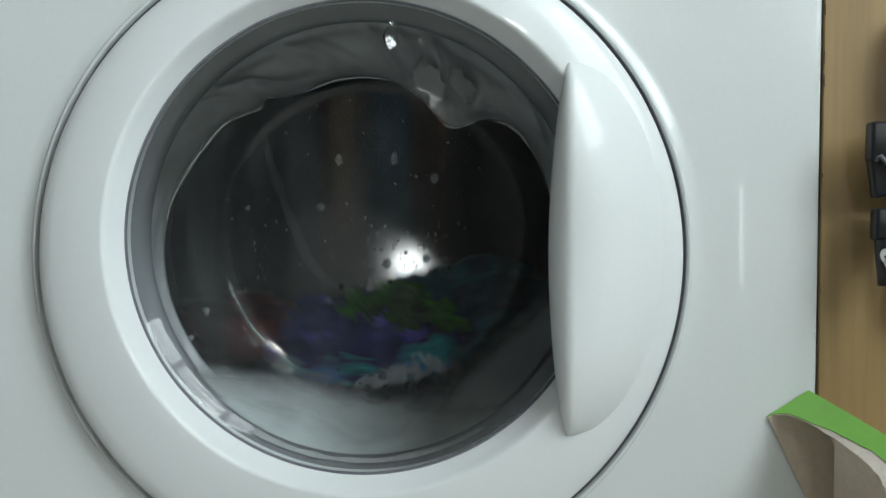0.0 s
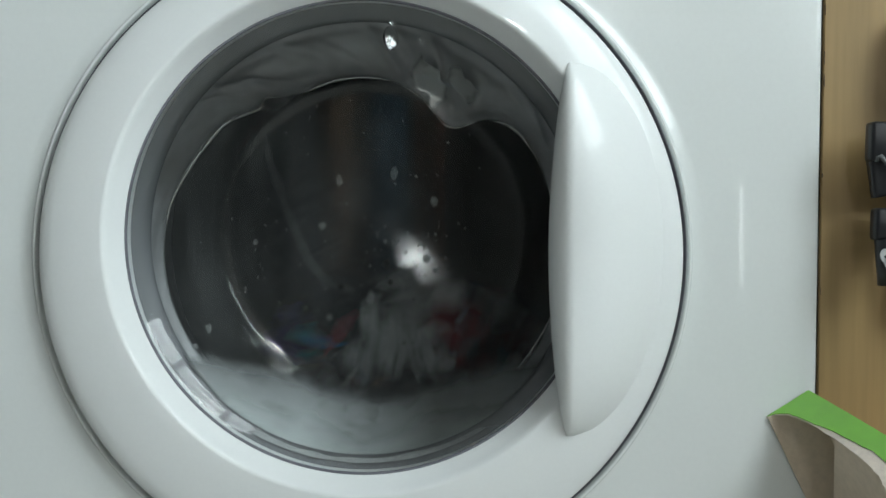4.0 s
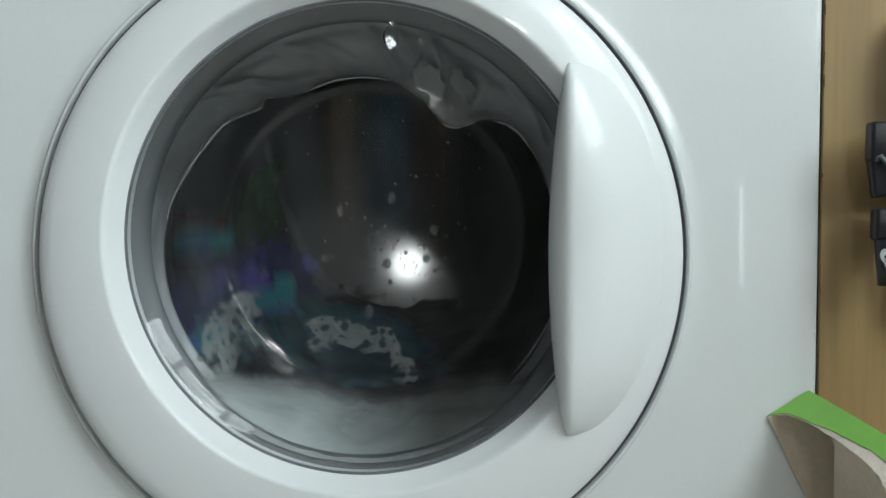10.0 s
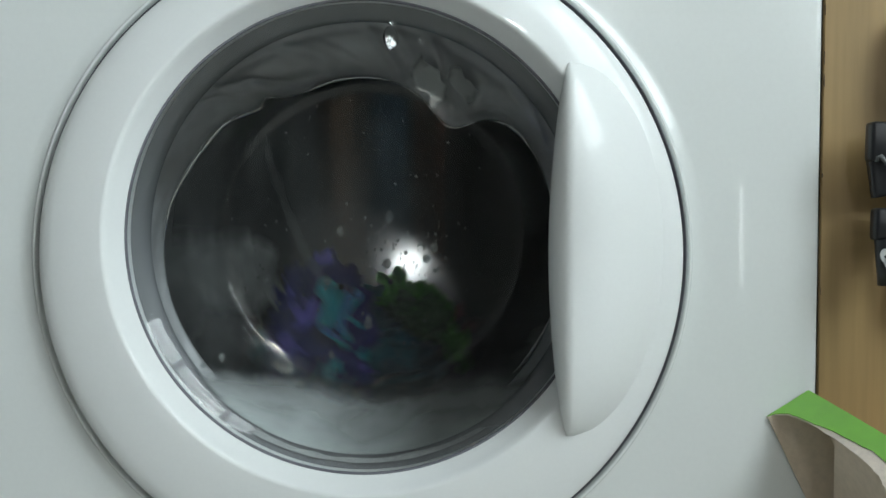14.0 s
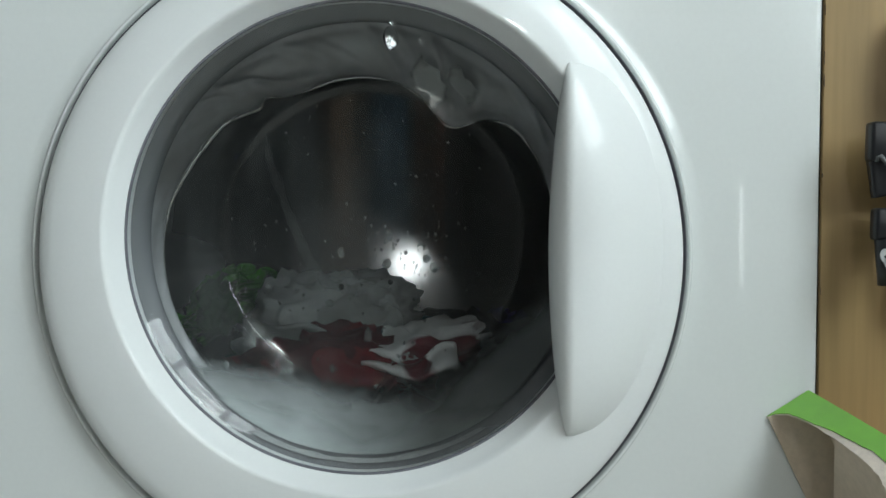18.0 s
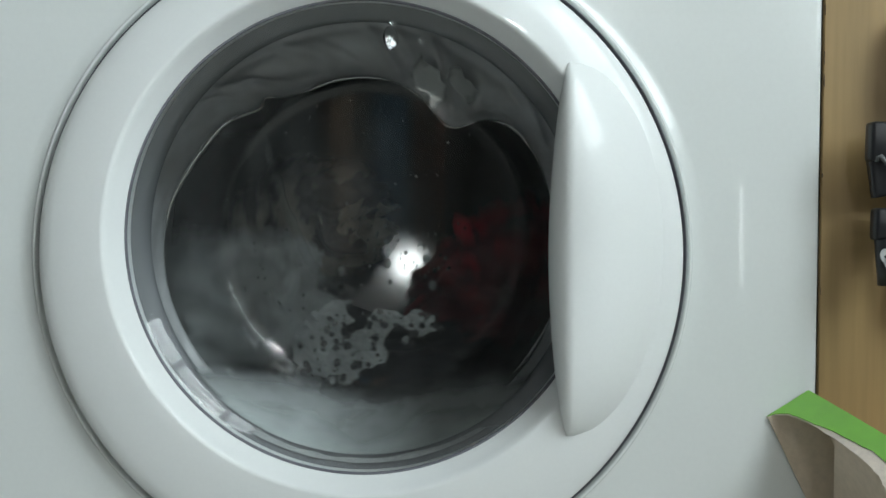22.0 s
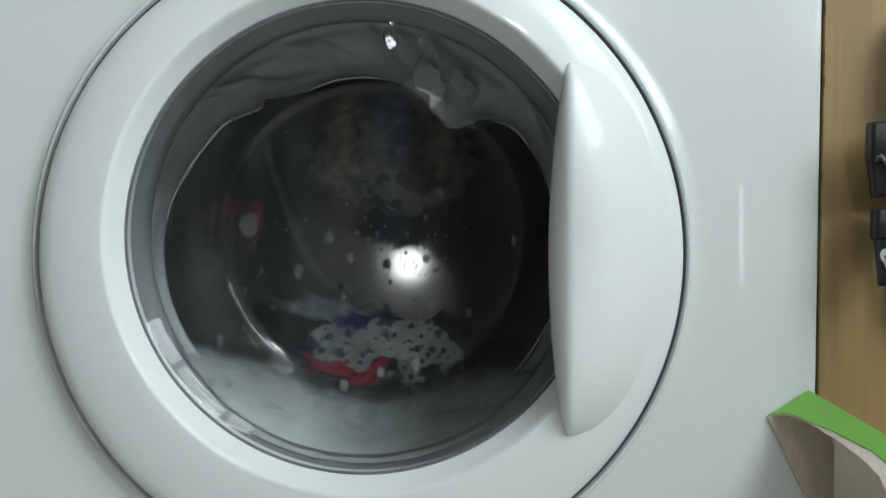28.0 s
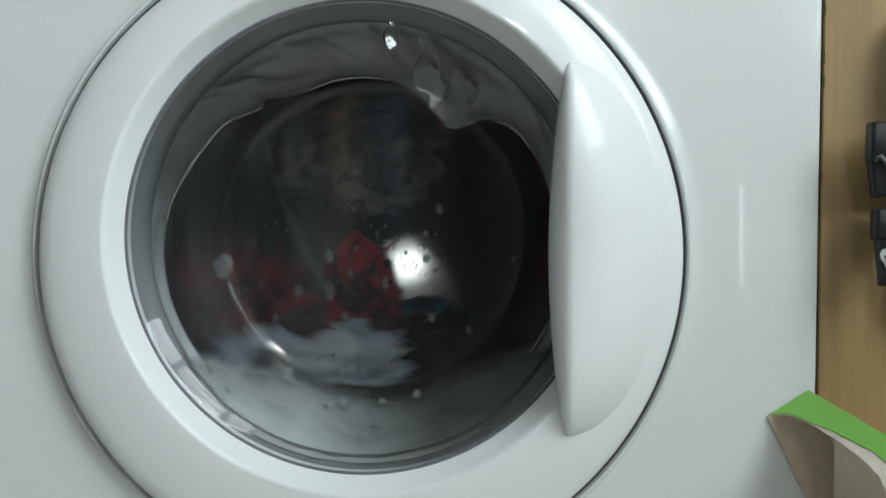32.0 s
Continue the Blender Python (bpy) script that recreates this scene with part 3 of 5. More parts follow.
# Plate added and leaned so that it mirrors the globe lamp as a bright spot.
plate = part("mirror_plate", rings([(DR + 0.008, 0.0, 0, 0), (0.12, 0.0, 0, 0), (0, 0.0, 0, 0)], 96), MIRROR_PLATE, machine, "leaning near-black plate added at the back of the drum to mirror the lamp")
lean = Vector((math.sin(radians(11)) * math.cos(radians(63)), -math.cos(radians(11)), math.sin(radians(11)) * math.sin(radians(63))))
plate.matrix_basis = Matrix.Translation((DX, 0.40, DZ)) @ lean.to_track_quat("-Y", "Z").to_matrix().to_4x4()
for i in range(3):
    a = radians(90 + 120 * i)
    rad, tan = Vector((math.cos(a), 0, math.sin(a))), Vector((-math.sin(a), 0, math.cos(a)))

    def face(s):
        return lambda u, v: tuple(rad * (DR - 0.004 - 0.052 * math.sin(math.pi * u) ** 0.8 * s) + tan * (0.04 * (2 * u - 1)) + Vector((0, 0.125 + 0.29 * v, 0)))
    part("lifter", grid_solid(face(1), face(0), 12, 6), STEEL, drum)
holes = bmesh.new()
for i in range(60):
    for j in range(9):
        a, y = 2 * math.pi * (i + 0.5 * (j % 2)) / 60, 0.14 + 0.03 * j
        if min((math.degrees(a) - 90 - 120 * k) % 360 for k in range(3)) > 12:
            m = Matrix.Translation(((DR - 0.0025) * math.cos(a), y, (DR - 0.0025) * math.sin(a))) @ Matrix.Rotation(-a, 4, "Y") @ Matrix.Rotation(radians(90), 4, "Y")
            bmesh.ops.create_circle(holes, cap_ends=True, radius=0.003, segments=6, matrix=m)
tagged(part("perforation", holes, SEAM, drum, smooth=False), kind="stuff")

# ---- foam in the bottom of the gasket ----
def bowl_depth(r):
    for (p, y1), (q, y2) in zip(BOWL[2:], BOWL[3:]):
        if q <= r <= p:
            return y2 + (y1 - y2) * (r - q) / (p - q)
    return 0.0


def soap_film():
    rows = [(0.142 - 0.118 * i / 40 + 0.0016, bowl_depth(0.142 - 0.118 * i / 40) + 0.0022, GX, GZ) for i in range(41)]
    return tagged(part("soap_film", rings(rows, 120, radians(190), radians(350)), film_mat("cloudy_soap_film", 0.302, 0.338, 0.60)), "cloudy soap film on the lower part of the glass", "soap film", kind="stuff")


soap_film()


def foam_pool():
    bm = bmesh.new()
    n, rows = 150, 26
    F, B = [], []
    for i in range(n + 1):
        a = radians(203 + 134 * i / n)
        fr, bk = [], []
        for j in range(rows + 1):
            r = 0.1440 - 0.034 * j / rows
            y = bowl_depth(r) + 0.004
            r += 0.005
            x, z = GX + r * math.cos(a), GZ + r * math.sin(a)
            top = 0.3240 + 0.004 * noise.noise((x * 18, 3.1, y * 20)) + 0.002 * noise.noise((x * 55, 1.1, y * 60)) + 0.007 * min(1, abs(x - GX) / 0.09) - 0.012 * max(0, abs(x - GX) / 0.12 - 0.8)
            z2 = min(z, top)
            fr.append(bm.verts.new((x, y + 0.0015 * noise.noise((x * 70, y * 70, z * 70)), z2)))
            bk.append(bm.verts.new((x, y + 0.020, min(z - 0.004, top - 0.001))))
        F.append(fr)
        B.append(bk)
    for i in range(n):
        for j in range(rows):
            bm.faces.new((F[i][j], F[i + 1][j], F[i + 1][j + 1], F[i][j + 1]))
            bm.faces.new((B[i][j], B[i][j + 1], B[i + 1][j + 1], B[i + 1][j]))
    bmesh.ops.remove_doubles(bm, verts=bm.verts[:], dist=0.0002)
    return tagged(part("foam_pool", bm, FOAM), "milky grey soap foam lying in the bottom of the door gasket", "foam", kind="stuff")


foam_pool()


def foam_bank(wide, r0, r1, label):
    """A loose cushion of foam against the inside of the glass, about the bowl's axis, lying at the bottom."""
    def sheet(off):
        def f(u, v):
            a, r = radians(270 + wide * (2 * u - 1)), r0 + (r1 - r0) * v
            return r * math.cos(a) + 0.0016 * math.cos(a), bowl_depth(r) + 0.0035 + off + 0.002 * noise.noise((u * 9, v * 5, wide)), r * math.sin(a) + 0.0016 * math.sin(a)
        return f
    return tagged(part("foam_bank", grid_solid(sheet(0.0), sheet(0.004), 60, 24), FOAM_BANK), label, "foam", "banks of foam on the glass", "stuff")


bank_up = foam_bank(40, 0.1415, 0.110, "cushion of grey soap foam rising against the glass")
foam_bank(41, 0.1415, 0.110, "level bed of grey soap foam behind the glass").matrix_basis = pose(GX, 0, GZ, 0, 2, 0)
bank_low = foam_bank(39, 0.1415, 0.110, "cushion of grey soap foam rising against the glass")
scum(-0.0260, 0.5900, 0.0080, 0.5420, 0.0170, 1, 0.0655)
scum(-0.0010, 0.5820, 0.0310, 0.5460, 0.0120, 2, 0.0620)

# ---- wooden cabinet beside the machine ----
cabinet = tagged(new("wooden_cabinet"), "beech laminate cabinet front with a chipped dark edge beside the machine", "cabinet")
part("front_board", box(0.2464, 0.86, -0.001, 0.018, 0.03, 0.95, 0.0005), WOOD, cabinet, "vertical-grained beech laminate board")
part("carcass", box(0.2480, 0.859, 0.020, 0.54, 0.0, 0.949), WOOD, cabinet, smooth=False)
part("seam_strip", box(0.2454, 0.2463, 0.003, 0.2, 0.03, 0.84), SEAM, cabinet, "dark gap between board and machine", smooth=False)
rnd = random.Random(5)
for z in (0.604, 0.571, 0.562, 0.497, 0.423):
    bm = bmesh.new()
    bmesh.ops.create_icosphere(bm, subdivisions=2, radius=1, matrix=Matrix.LocRotScale((0.2465, -0.0009, z + rnd.uniform(-0.003, 0.003)), None, (rnd.uniform(0.0002, 0.0004), 0.0005, rnd.uniform(0.001, 0.005))))
    for v in bm.verts:
        v.co.x += 0.0006 * noise.noise(v.co * 900)
    part("edge_chip", bm, CHIP, cabinet, "dark chip in the laminate edge")

# ---- torn carton leaning on the fronts ----
def carton():
    A, B = Vector((0.2398, -0.002, 0.3567)), Vector((0.2129, -0.002, 0.3395))
    across = (A - B).normalized()
    down = Vector((0.0262, 0, -0.0542)).normalized()
    toward, width, deep, tall = Vector((0.3, -1, -0.215)).normalized(), (A - B).length, 0.108, 0.365
    thing = tagged(new("carton"), "torn green printed carton with a grey-brown inside, leaning on the fronts", "box")

    def slab(p, u, v, n, t):
        bm = bmesh.new()
        vs = [bm.verts.new(p + u * a + v * b + n * c) for a in (0, 1) for b in (0, 1) for c in (0, t)]
        for q in ((0, 1, 3, 2), (4, 6, 7, 5), (0, 4, 5, 1), (2, 3, 7, 6), (0, 2, 6, 4), (1, 5, 7, 3)):
            bm.faces.new([vs[i] for i in q])
        bmesh.ops.recalc_face_normals(bm, faces=bm.faces[:])
        return bm
    part("end_wall", slab(B, across * width, down * tall, toward, 0.0006), BROWN_CARD, thing, "bare grey-brown cardboard end", smooth=False)
    part("side_wall", slab(A, toward * deep, down * tall, -across, 0.0006), BROWN_CARD, thing, "inside of the cardboard side", smooth=False)
    n = across.cross(toward).normalized()
    if n.z < 0:
        n = -n
    # green lid: full width at the machine, torn back to about half its width further out
    green = [(0.0, 0.0), (0.002, 0.0045), (0.0093, 0.0100), (0.0198, 0.0119), (0.031, 0.0132), (0.0432, 0.0160), (0.052, 0.0164), (0.062, 0.0175), (0.068, 0.0176), (0.0762, 0.0189), (0.087, 0.0176), (0.096, 0.0178), (0.12, 0.016)]
    fibre = [(0.0, -0.0006), (0.002, 0.0036), (0.0093, 0.0093), (0.0198, 0.0112), (0.031, 0.0124), (0.051, 0.0126), (0.071, 0.0113), (0.0793, 0.0109), (0.0944, 0.0077), (0.1034, 0.0039), (0.12, -0.002)]

    def along(table, d):
        for (a, p), (b, q) in zip(table, table[1:]):
            if a <= d <= b:
                return p + (q - p) * (d - a) / (b - a)
        return table[-1][1]

    def strip(lo, hi, t, lift, material, name, label):
        bm = bmesh.new()
        rows = []
        m = 110
        for i in range(m + 1):
            d = deep * i / m
            rag = 0.0005 * noise.noise((d * 130, 3, 0)) + 0.0003 * noise.noise((d * 420, 7, 0))
            s0 = along(lo, d) + rag * (1 if lo is fibre else 0.7)
            s1 = width if hi is None else along(hi, d) + 0.0008
            up = n * (lift + 0.001 * math.sin(math.pi * min(1, d / deep)))
            curl = n * (0.0012 * max(0.0, min(1.0, (d - 0.04) / 0.05)) if lo is fibre else 0.0)
            rows.append([bm.verts.new(B + across * s + toward * d + up + k + n * c) for s, c, k in ((s0, 0, curl), (s1, 0, Vector()), (s1, t, Vector()), (s0, t, curl))])
        for p, q in zip(rows, rows[1:]):
            for k in range(4):
                bm.faces.new((p[k], p[(k + 1) % 4], q[(k + 1) % 4], q[k]))
        bm.faces.new(rows[0][::-1])
        bm.faces.new(rows[-1])
        bmesh.ops.recalc_face_normals(bm, faces=bm.faces[:])
        part(name, bm, material, thing, label, smooth=False)
    strip(green, None, 0.0008, 0.0006, GREEN_CARD, "lid", "glossy green printed lid, torn along one edge")
    flap_top = B + across * 0.0145 + toward * 0.047 - n * 0.001
    part("inner_flap", slab(flap_top, toward * 0.062 - across * 0.006, down * 0.10 - toward * 0.06 - across * 0.004, across, 0.0006), BROWN_CARD, thing, "folded inner cardboard flap", smooth=False)
    strip(fibre, green, 0.0006, 0.0, TORN_CARD, "torn_edge", "pale ragged torn cardboard fibre")


carton()

# ---- black plug adapters on the cabinet ----
def adapter(x, z, w, h, tilt, sticker):
    thing = tagged(new("power_adapter"), "black plastic plug adapter with " + ("a silver sticker" if sticker else "a grey cord") + " on a power strip", "adapter", "adapters on the power strip")
    thing.matrix_basis = pose(x, -0.0242, z, 0, tilt, 0)
    if sticker:
        part("housing", box(-w / 2, w / 2, -0.011, 0.0, h * 0.06, h / 2, 0.0025), BLACK_PLASTIC, thing)
        bm = bmesh.new()
        bmesh.ops.create_cone(bm, cap_ends=True, segments=28, radius1=0.0068, radius2=0.0060, depth=h * 0.62, matrix=Matrix.LocRotScale((-w / 2 + 0.009, -0.0075, -h * 0.22), Euler((0, radians(-8), 0)), None))
        part("plug_body", bm, BLACK_PLASTIC, thing, "round black plug body")

        def oval(off):
            def f(u, v):
                a, b = 0.0042 * (2 * u - 1), 0.0105 * (2 * v - 1)
                k = math.sqrt(max(0.03, 1 - max(0, abs(2 * v - 1) - 0.55) ** 2 / 0.21))
                return a * k, off, b
            return f
        st = part("sticker", grid_solid(oval(-0.0004), oval(0.0), 10, 14), STICKER, thing, "tilted silver oval sticker with dark marks")
        st.matrix_basis = pose(-w / 2 + 0.0085, -0.0150, -h * 0.24, 0, -34, 0)
        for q, l in ((0.0058, 0.0036), (0.0030, 0.0046), (-0.0004, 0.0050), (-0.0036, 0.0040)):
            part("mark", box(-l / 2, l / 2, -0.0009, -0.0005, q - 0.0008, q + 0.0008), INK, st, smooth=False)
    else:
        part("housing", box(-w / 2, w / 2, -0.012, 0.0, -h * 0.02, h / 2, 0.0025), BLACK_PLASTIC, thing)

        def face(off, k):
            return lambda u, v: (-w / 2 + 0.0015 + (w - 0.003) * u + 0.004 * v * (1 - u), off * (1 - 0.25 * v) + k, -h * 0.01 - h * 0.49 * v + 0.003 * math.sin(2.6 * u))
        part("plug_body", grid_solid(face(-0.0095, 0), face(0, -0.001), 12, 10), BLACK_PLASTIC, thing, "tapered black plug body")
        cord = tube([(-w * 0.40, -0.0105, -h * 0.02), (-w * 0.41, -0.0118, h * 0.03), (-w * 0.36, -0.0125, h * 0.05), (-w * 0.27, -0.0125, -h * 0.04), (-w * 0.1, -0.0125, -h * 0.2), (w * 0.2, -0.012, -h * 0.42), (w * 0.6, -0.008, -h * 0.6)], 0.0013)
        part("cord", cord, mat("grey_cord", (0.14, 0.15, 0.155), 0.35), thing, "thin grey cord")
    return thing


adapter(0.2822, 0.506, 0.040, 0.047, 1, False)
adapter(0.2862, 0.4535, 0.040, 0.046, 1, True)
strip_ = tagged(new("power_strip"), "long black power strip fixed on the wooden cabinet", "power strip")
part("housing", box(0.2945, 0.34, -0.024, -0.0012, 0.41, 0.585, 0.003), BLACK_PLASTIC, strip_)
part("cap", box(0.2905, 0.342, -0.030, -0.0012, 0.545, 0.60, 0.003), BLACK_PLASTIC, strip_)
part("switch", box(0.305, 0.325, -0.027, -0.0242, 0.43, 0.45, 0.001), BLACK_PLASTIC, strip_)


# ---- laundry ----
def wad(seed, size, crumple=1.0, level=4, fold=1.0):
    """A crumpled bundle of wet cloth: long pinched folds on an uneven lump."""
    bm = bmesh.new()
    bmesh.ops.create_icosphere(bm, subdivisions=level, radius=1.0)
    rnd = random.Random(seed)
    o = Vector((rnd.uniform(-50, 50), rnd.uniform(-50, 50), rnd.uniform(-50, 50)))
    turn = Euler((rnd.random() * 6, rnd.random() * 6, rnd.random() * 6)).to_matrix()
    for v in bm.verts:
        p = v.co.copy()
        w = p + 0.55 * Vector((noise.noise(p * 1.3 + o), noise.noise(p * 1.3 + o + Vector((9, 0, 0))), noise.noise(p * 1.3 + o + Vector((0, 9, 0)))))
        q = turn @ w
        long = 1 - 2.6 * abs(noise.noise(Vector((q.x * 0.9, q.y * 3.6 * fold, q.z * 2.0)) + o)) ** 0.8
        side = 1 - 2.6 * abs(noise.noise(Vector((q.z * 1.0, q.x * 4.4 * fold, q.y * 1.6)) + 2 * o)) ** 0.8
        fine = 1 - 2 * abs(noise.noise(Vector((q.x * 2.4, q.y * 9.0 * fold, q.z * 5)) - o)) ** 0.8
        lump = noise.noise(p * 1.15 - o)
        v.co = p * (0.88 + 0.34 * lump + crumple * (0.19 * long + 0.15 * side + 0.075 * fine))
    for v in bm.verts:
        v.co = Vector((v.co.x * size[0], v.co.y * size[1], v.co.z * size[2]))
    return bm


def flap(seed, length, width, thick=0.003):
    """A loose folded sheet hanging off a bundle."""
    rnd = random.Random(seed)
    o = Vector((rnd.uniform(-50, 50), rnd.uniform(-50, 50), 0))

    def sheet(off):
        def f(u, v):
            wob = 0.028 * noise.noise(Vector((u * 2.2, v * 1.2, 0)) + o) + 0.012 * noise.noise(Vector((u * 7, v * 2.5, 3)) + o)
            return (width * (u - 0.5) * (1 - 0.25 * v) + 0.02 * noise.noise(Vector((v * 2, 5, 1)) + o), -0.01 + wob + off, 0.03 - length * v + 0.02 * noise.noise(Vector((u * 2, v, 8)) + o))
        return f
    return grid_solid(sheet(thick), sheet(0), 26, 22)


def garment(name, material, label, seed, size, sleeve=None, sleeve_material=None, crumple=1.0, fold=1.0, sides=(0, 1)):
    ob = part(name, wad(seed, size, crumple, 5, fold), material)
    tagged(ob, label, "laundry", "laundry in the drum")
    for k in sides if sleeve else ():
        s = part("sleeve", flap(seed * 7 + k, *sleeve), sleeve_material or material, ob, "contrasting trimmed sleeve" if sleeve_material else "")
        s.matrix_basis = pose((0.5 - k) * size[0] * 0.9, -size[1] * 0.75, -0.2 * size[2], 12 - 30 * k, 60 - 150 * k + seed * 13 % 40, 10)
    return ob


def suds_raft(seed, w, h, n):
    """A lacy sheet of foam on the glass: an uneven outline with round gaps where bubbles stand, and a few bubbles on it."""
    rnd = random.Random(seed)
    o = Vector((seed * 3.7, 0, 0))
    step = 0.0006
    gaps = [(rnd.uniform(-w, w), rnd.uniform(-h, h), rnd.choice((0.0006, 0.0009, 0.0012, 0.0018, 0.0026)) * rnd.uniform(0.8, 1.2)) for _ in range(n)]
    nx, nz = int(2 * w / step), int(2.6 * h / step)
    cells, thin = set(), set()
    for i in range(nx):
        for j in range(nz):
            x, z = -w + step * i, -1.3 * h + step * j
            q = noise.noise(Vector((x * 45, z * 60, 3)) + o) + 0.5 * noise.noise(Vector((x * 130, z * 130, 8)) + o)
            d = (x / w) ** 2 + (z / h) ** 2 - 0.62 - 0.85 * q
            if d < 0.12 and q > -0.36:
                cells.add((i, j))
                if d > 0 or q < -0.28 or any((x - a) ** 2 + (z - b) ** 2 < r * r for a, b, r in gaps):
                    thin.add((i, j))
    verts, index, faces = [], {}, []

    def at(i, j, back):
        if (i, j, back) not in index:
            x, z = -w + step * i, -1.3 * h + step * j
            index[(i, j, back)] = len(verts)
            verts.append((x, (0.0012 if back else 0.0) + 0.0009 * noise.noise(Vector((x * 300, z * 300, 1)) + o), z - 5.0 * x * x))
        return index[(i, j, back)]
    slots = []
    for i, j in sorted(cells):
        faces.append((at(i, j, 0), at(i + 1, j, 0), at(i + 1, j + 1, 0), at(i, j + 1, 0)))
        slots.append(1 if (i, j) in thin else 0)
        for di, dj, e in ((-1, 0, ((i, j + 1), (i, j))), (1, 0, ((i + 1, j), (i + 1, j + 1))), (0, -1, ((i, j), (i + 1, j))), (0, 1, ((i + 1, j + 1), (i, j + 1)))):
            if (i + di, j + dj) not in cells:
                (a, b), (c, d) = e
                faces.append((at(a, b, 0), at(a, b, 1), at(c, d, 1), at(c, d, 0)))
                slots.append(1)
    me = bpy.data.meshes.new("suds")
    me.from_pydata(verts, [], faces)
    me.polygons.foreach_set("use_smooth", [True] * len(me.polygons))
    me.materials.append(SUDS)
    me.materials.append(BUBBLE)
    me.polygons.foreach_set("material_index", slots)
    return me


def suds(seed, w, h, n, label):
    return tagged(new("suds", suds_raft(seed, w, h, n)), label, "suds", "suds on the laundry", "stuff")


def foam_spot(seed, w, h):
    bm = bmesh.new()
    bmesh.ops.create_icosphere(bm, subdivisions=3, radius=1)
    for v in bm.verts:
        v.co = Vector((v.co.x * w, v.co.y * 0.0011, v.co.z * h)) * (1 + 0.36 * noise.noise(v.co * 1.3 + Vector((seed * 5.1, 0, 0))))
    return tagged(part("foam_spot", bm, THIN_FOAM), "small pale foam blob sliding down the inside of the glass", "foam spot", "foam spots on the glass")

# ---- the laundry in the drum, and the suds on it ----
white_shirt = garment("shirt", WHITE_RED, "wet white shirt with dark red patches in the drum", 11, (0.072, 0.042, 0.033), (0.07, 0.05))
red_shirt = garment("shirt", RED, "wet bright red shirt in the drum", 12, (0.048, 0.032, 0.028), (0.045, 0.035))
small_red = garment("sock", RED, "small wet red sock in the drum", 13, (0.024, 0.020, 0.017))
maroon_shirt = garment("shirt", MAROON, "wet maroon shirt in the drum", 14, (0.080, 0.045, 0.050), (0.07, 0.05))
green_shirt = garment("shirt", GREEN, "wet bright green shirt in the drum", 15, (0.032, 0.028, 0.020), (0.026, 0.022))
violet_shirt = garment("shirt", PURPLE, "wet blue-violet shirt with turquoise sleeves in the drum", 16, (0.075, 0.045, 0.045), (0.065, 0.03), TURQUOISE)
teal_shirt = garment("shirt", TEAL, "wet teal shirt in the drum", 17, (0.088, 0.05, 0.046), (0.045, 0.04))
turquoise_strip = garment("cloth", TURQUOISE, "narrow wet turquoise cloth in the drum", 18, (0.026, 0.014, 0.011))
black_trousers = garment("trousers", BLACK, "wet black trousers in the drum", 19, (0.12, 0.06, 0.050), (0.05, 0.06))
black_shirt = garment("shirt", BLACK, "wet black shirt in the drum", 20, (0.11, 0.06, 0.050), (0.05, 0.05))
navy_shirt = garment("shirt", NAVY, "wet navy shirt with a coral pink trim in the drum", 21, (0.060, 0.04, 0.034), (0.062, 0.024), PINK, 1.2, sides=(1,))
towel = garment("towel", TOWEL, "wet grey-white towel in the drum", 22, (0.075, 0.04, 0.048), (0.09, 0.06), fold=1.6)
pale_shirt = garment("shirt", PALE_BLUE, "wet pale blue shirt in the drum", 23, (0.075, 0.042, 0.036), (0.06, 0.05))
beige_shirt = garment("shirt", BEIGE, "wet beige shirt in the drum", 24, (0.072, 0.036, 0.050), (0.05, 0.05))
striped_shirt = garment("shirt", WHITE_RED, "wet white shirt with broad dark red stripes in the drum", 31, (0.108, 0.045, 0.058), (0.10, 0.06))
suds_a = suds(1, 0.055, 0.020, 120, "raft of white soap bubbles floating on the laundry")
suds_b = suds(2, 0.044, 0.020, 90, "raft of white soap bubbles floating on the laundry")


def water_thread(x):
    rnd = random.Random(int(x * 1e4))
    bm = bmesh.new()
    for k in range(6):
        ph, off = rnd.random() * 6, rnd.uniform(-0.011, 0.011)
        tube([(off * (1 - 0.035 * i) + 0.0005 * math.sin(ph + i * 0.5), 0.004 * k, 0.088 - 0.0088 * i) for i in range(21)], [(0.0024 + 0.0008 * math.sin(ph + i * 0.9)) * min(1, (21.5 - i) / 6) for i in range(21)], 8, bm)
    return tagged(part("water_thread", bm, WATER), "thin clear threads of falling rinse water", "water", "threads of water in the drum")


# ---- droplets on the glass ----
def droplets():
    rnd = random.Random(8)
    bm = bmesh.new()
    for k in range(170):
        if k < 60:
            x, z = rnd.gauss(-0.028, 0.018), rnd.gauss(0.445, 0.014)
            s = rnd.uniform(0.0004, 0.0012)
        else:
            a, r = rnd.random() * 6.283, 0.104 * math.sqrt(rnd.random())
            x, z = GX + r * math.cos(a), GZ + r * math.sin(a)
            s = rnd.uniform(0.0004, 0.0010)
        r = math.hypot(x - GX, z - GZ)
        y = 0.079
        for (p, y1), (q, y2) in zip(BOWL, BOWL[1:]):
            if q <= r <= p:
                y = y2 + (y1 - y2) * (r - q) / (p - q)
        bmesh.ops.create_icosphere(bm, subdivisions=2, radius=1, matrix=Matrix.LocRotScale((x, y + 0.001 + 0.03 * (z - GZ) * tilt_share(r), z), None, (s, s * 0.5, s * rnd.uniform(1, 1.5))))
    tagged(part("water_drops", bm, DROPLET), "many tiny water drops clinging to the glass", "water drops", kind="stuff")


droplets()


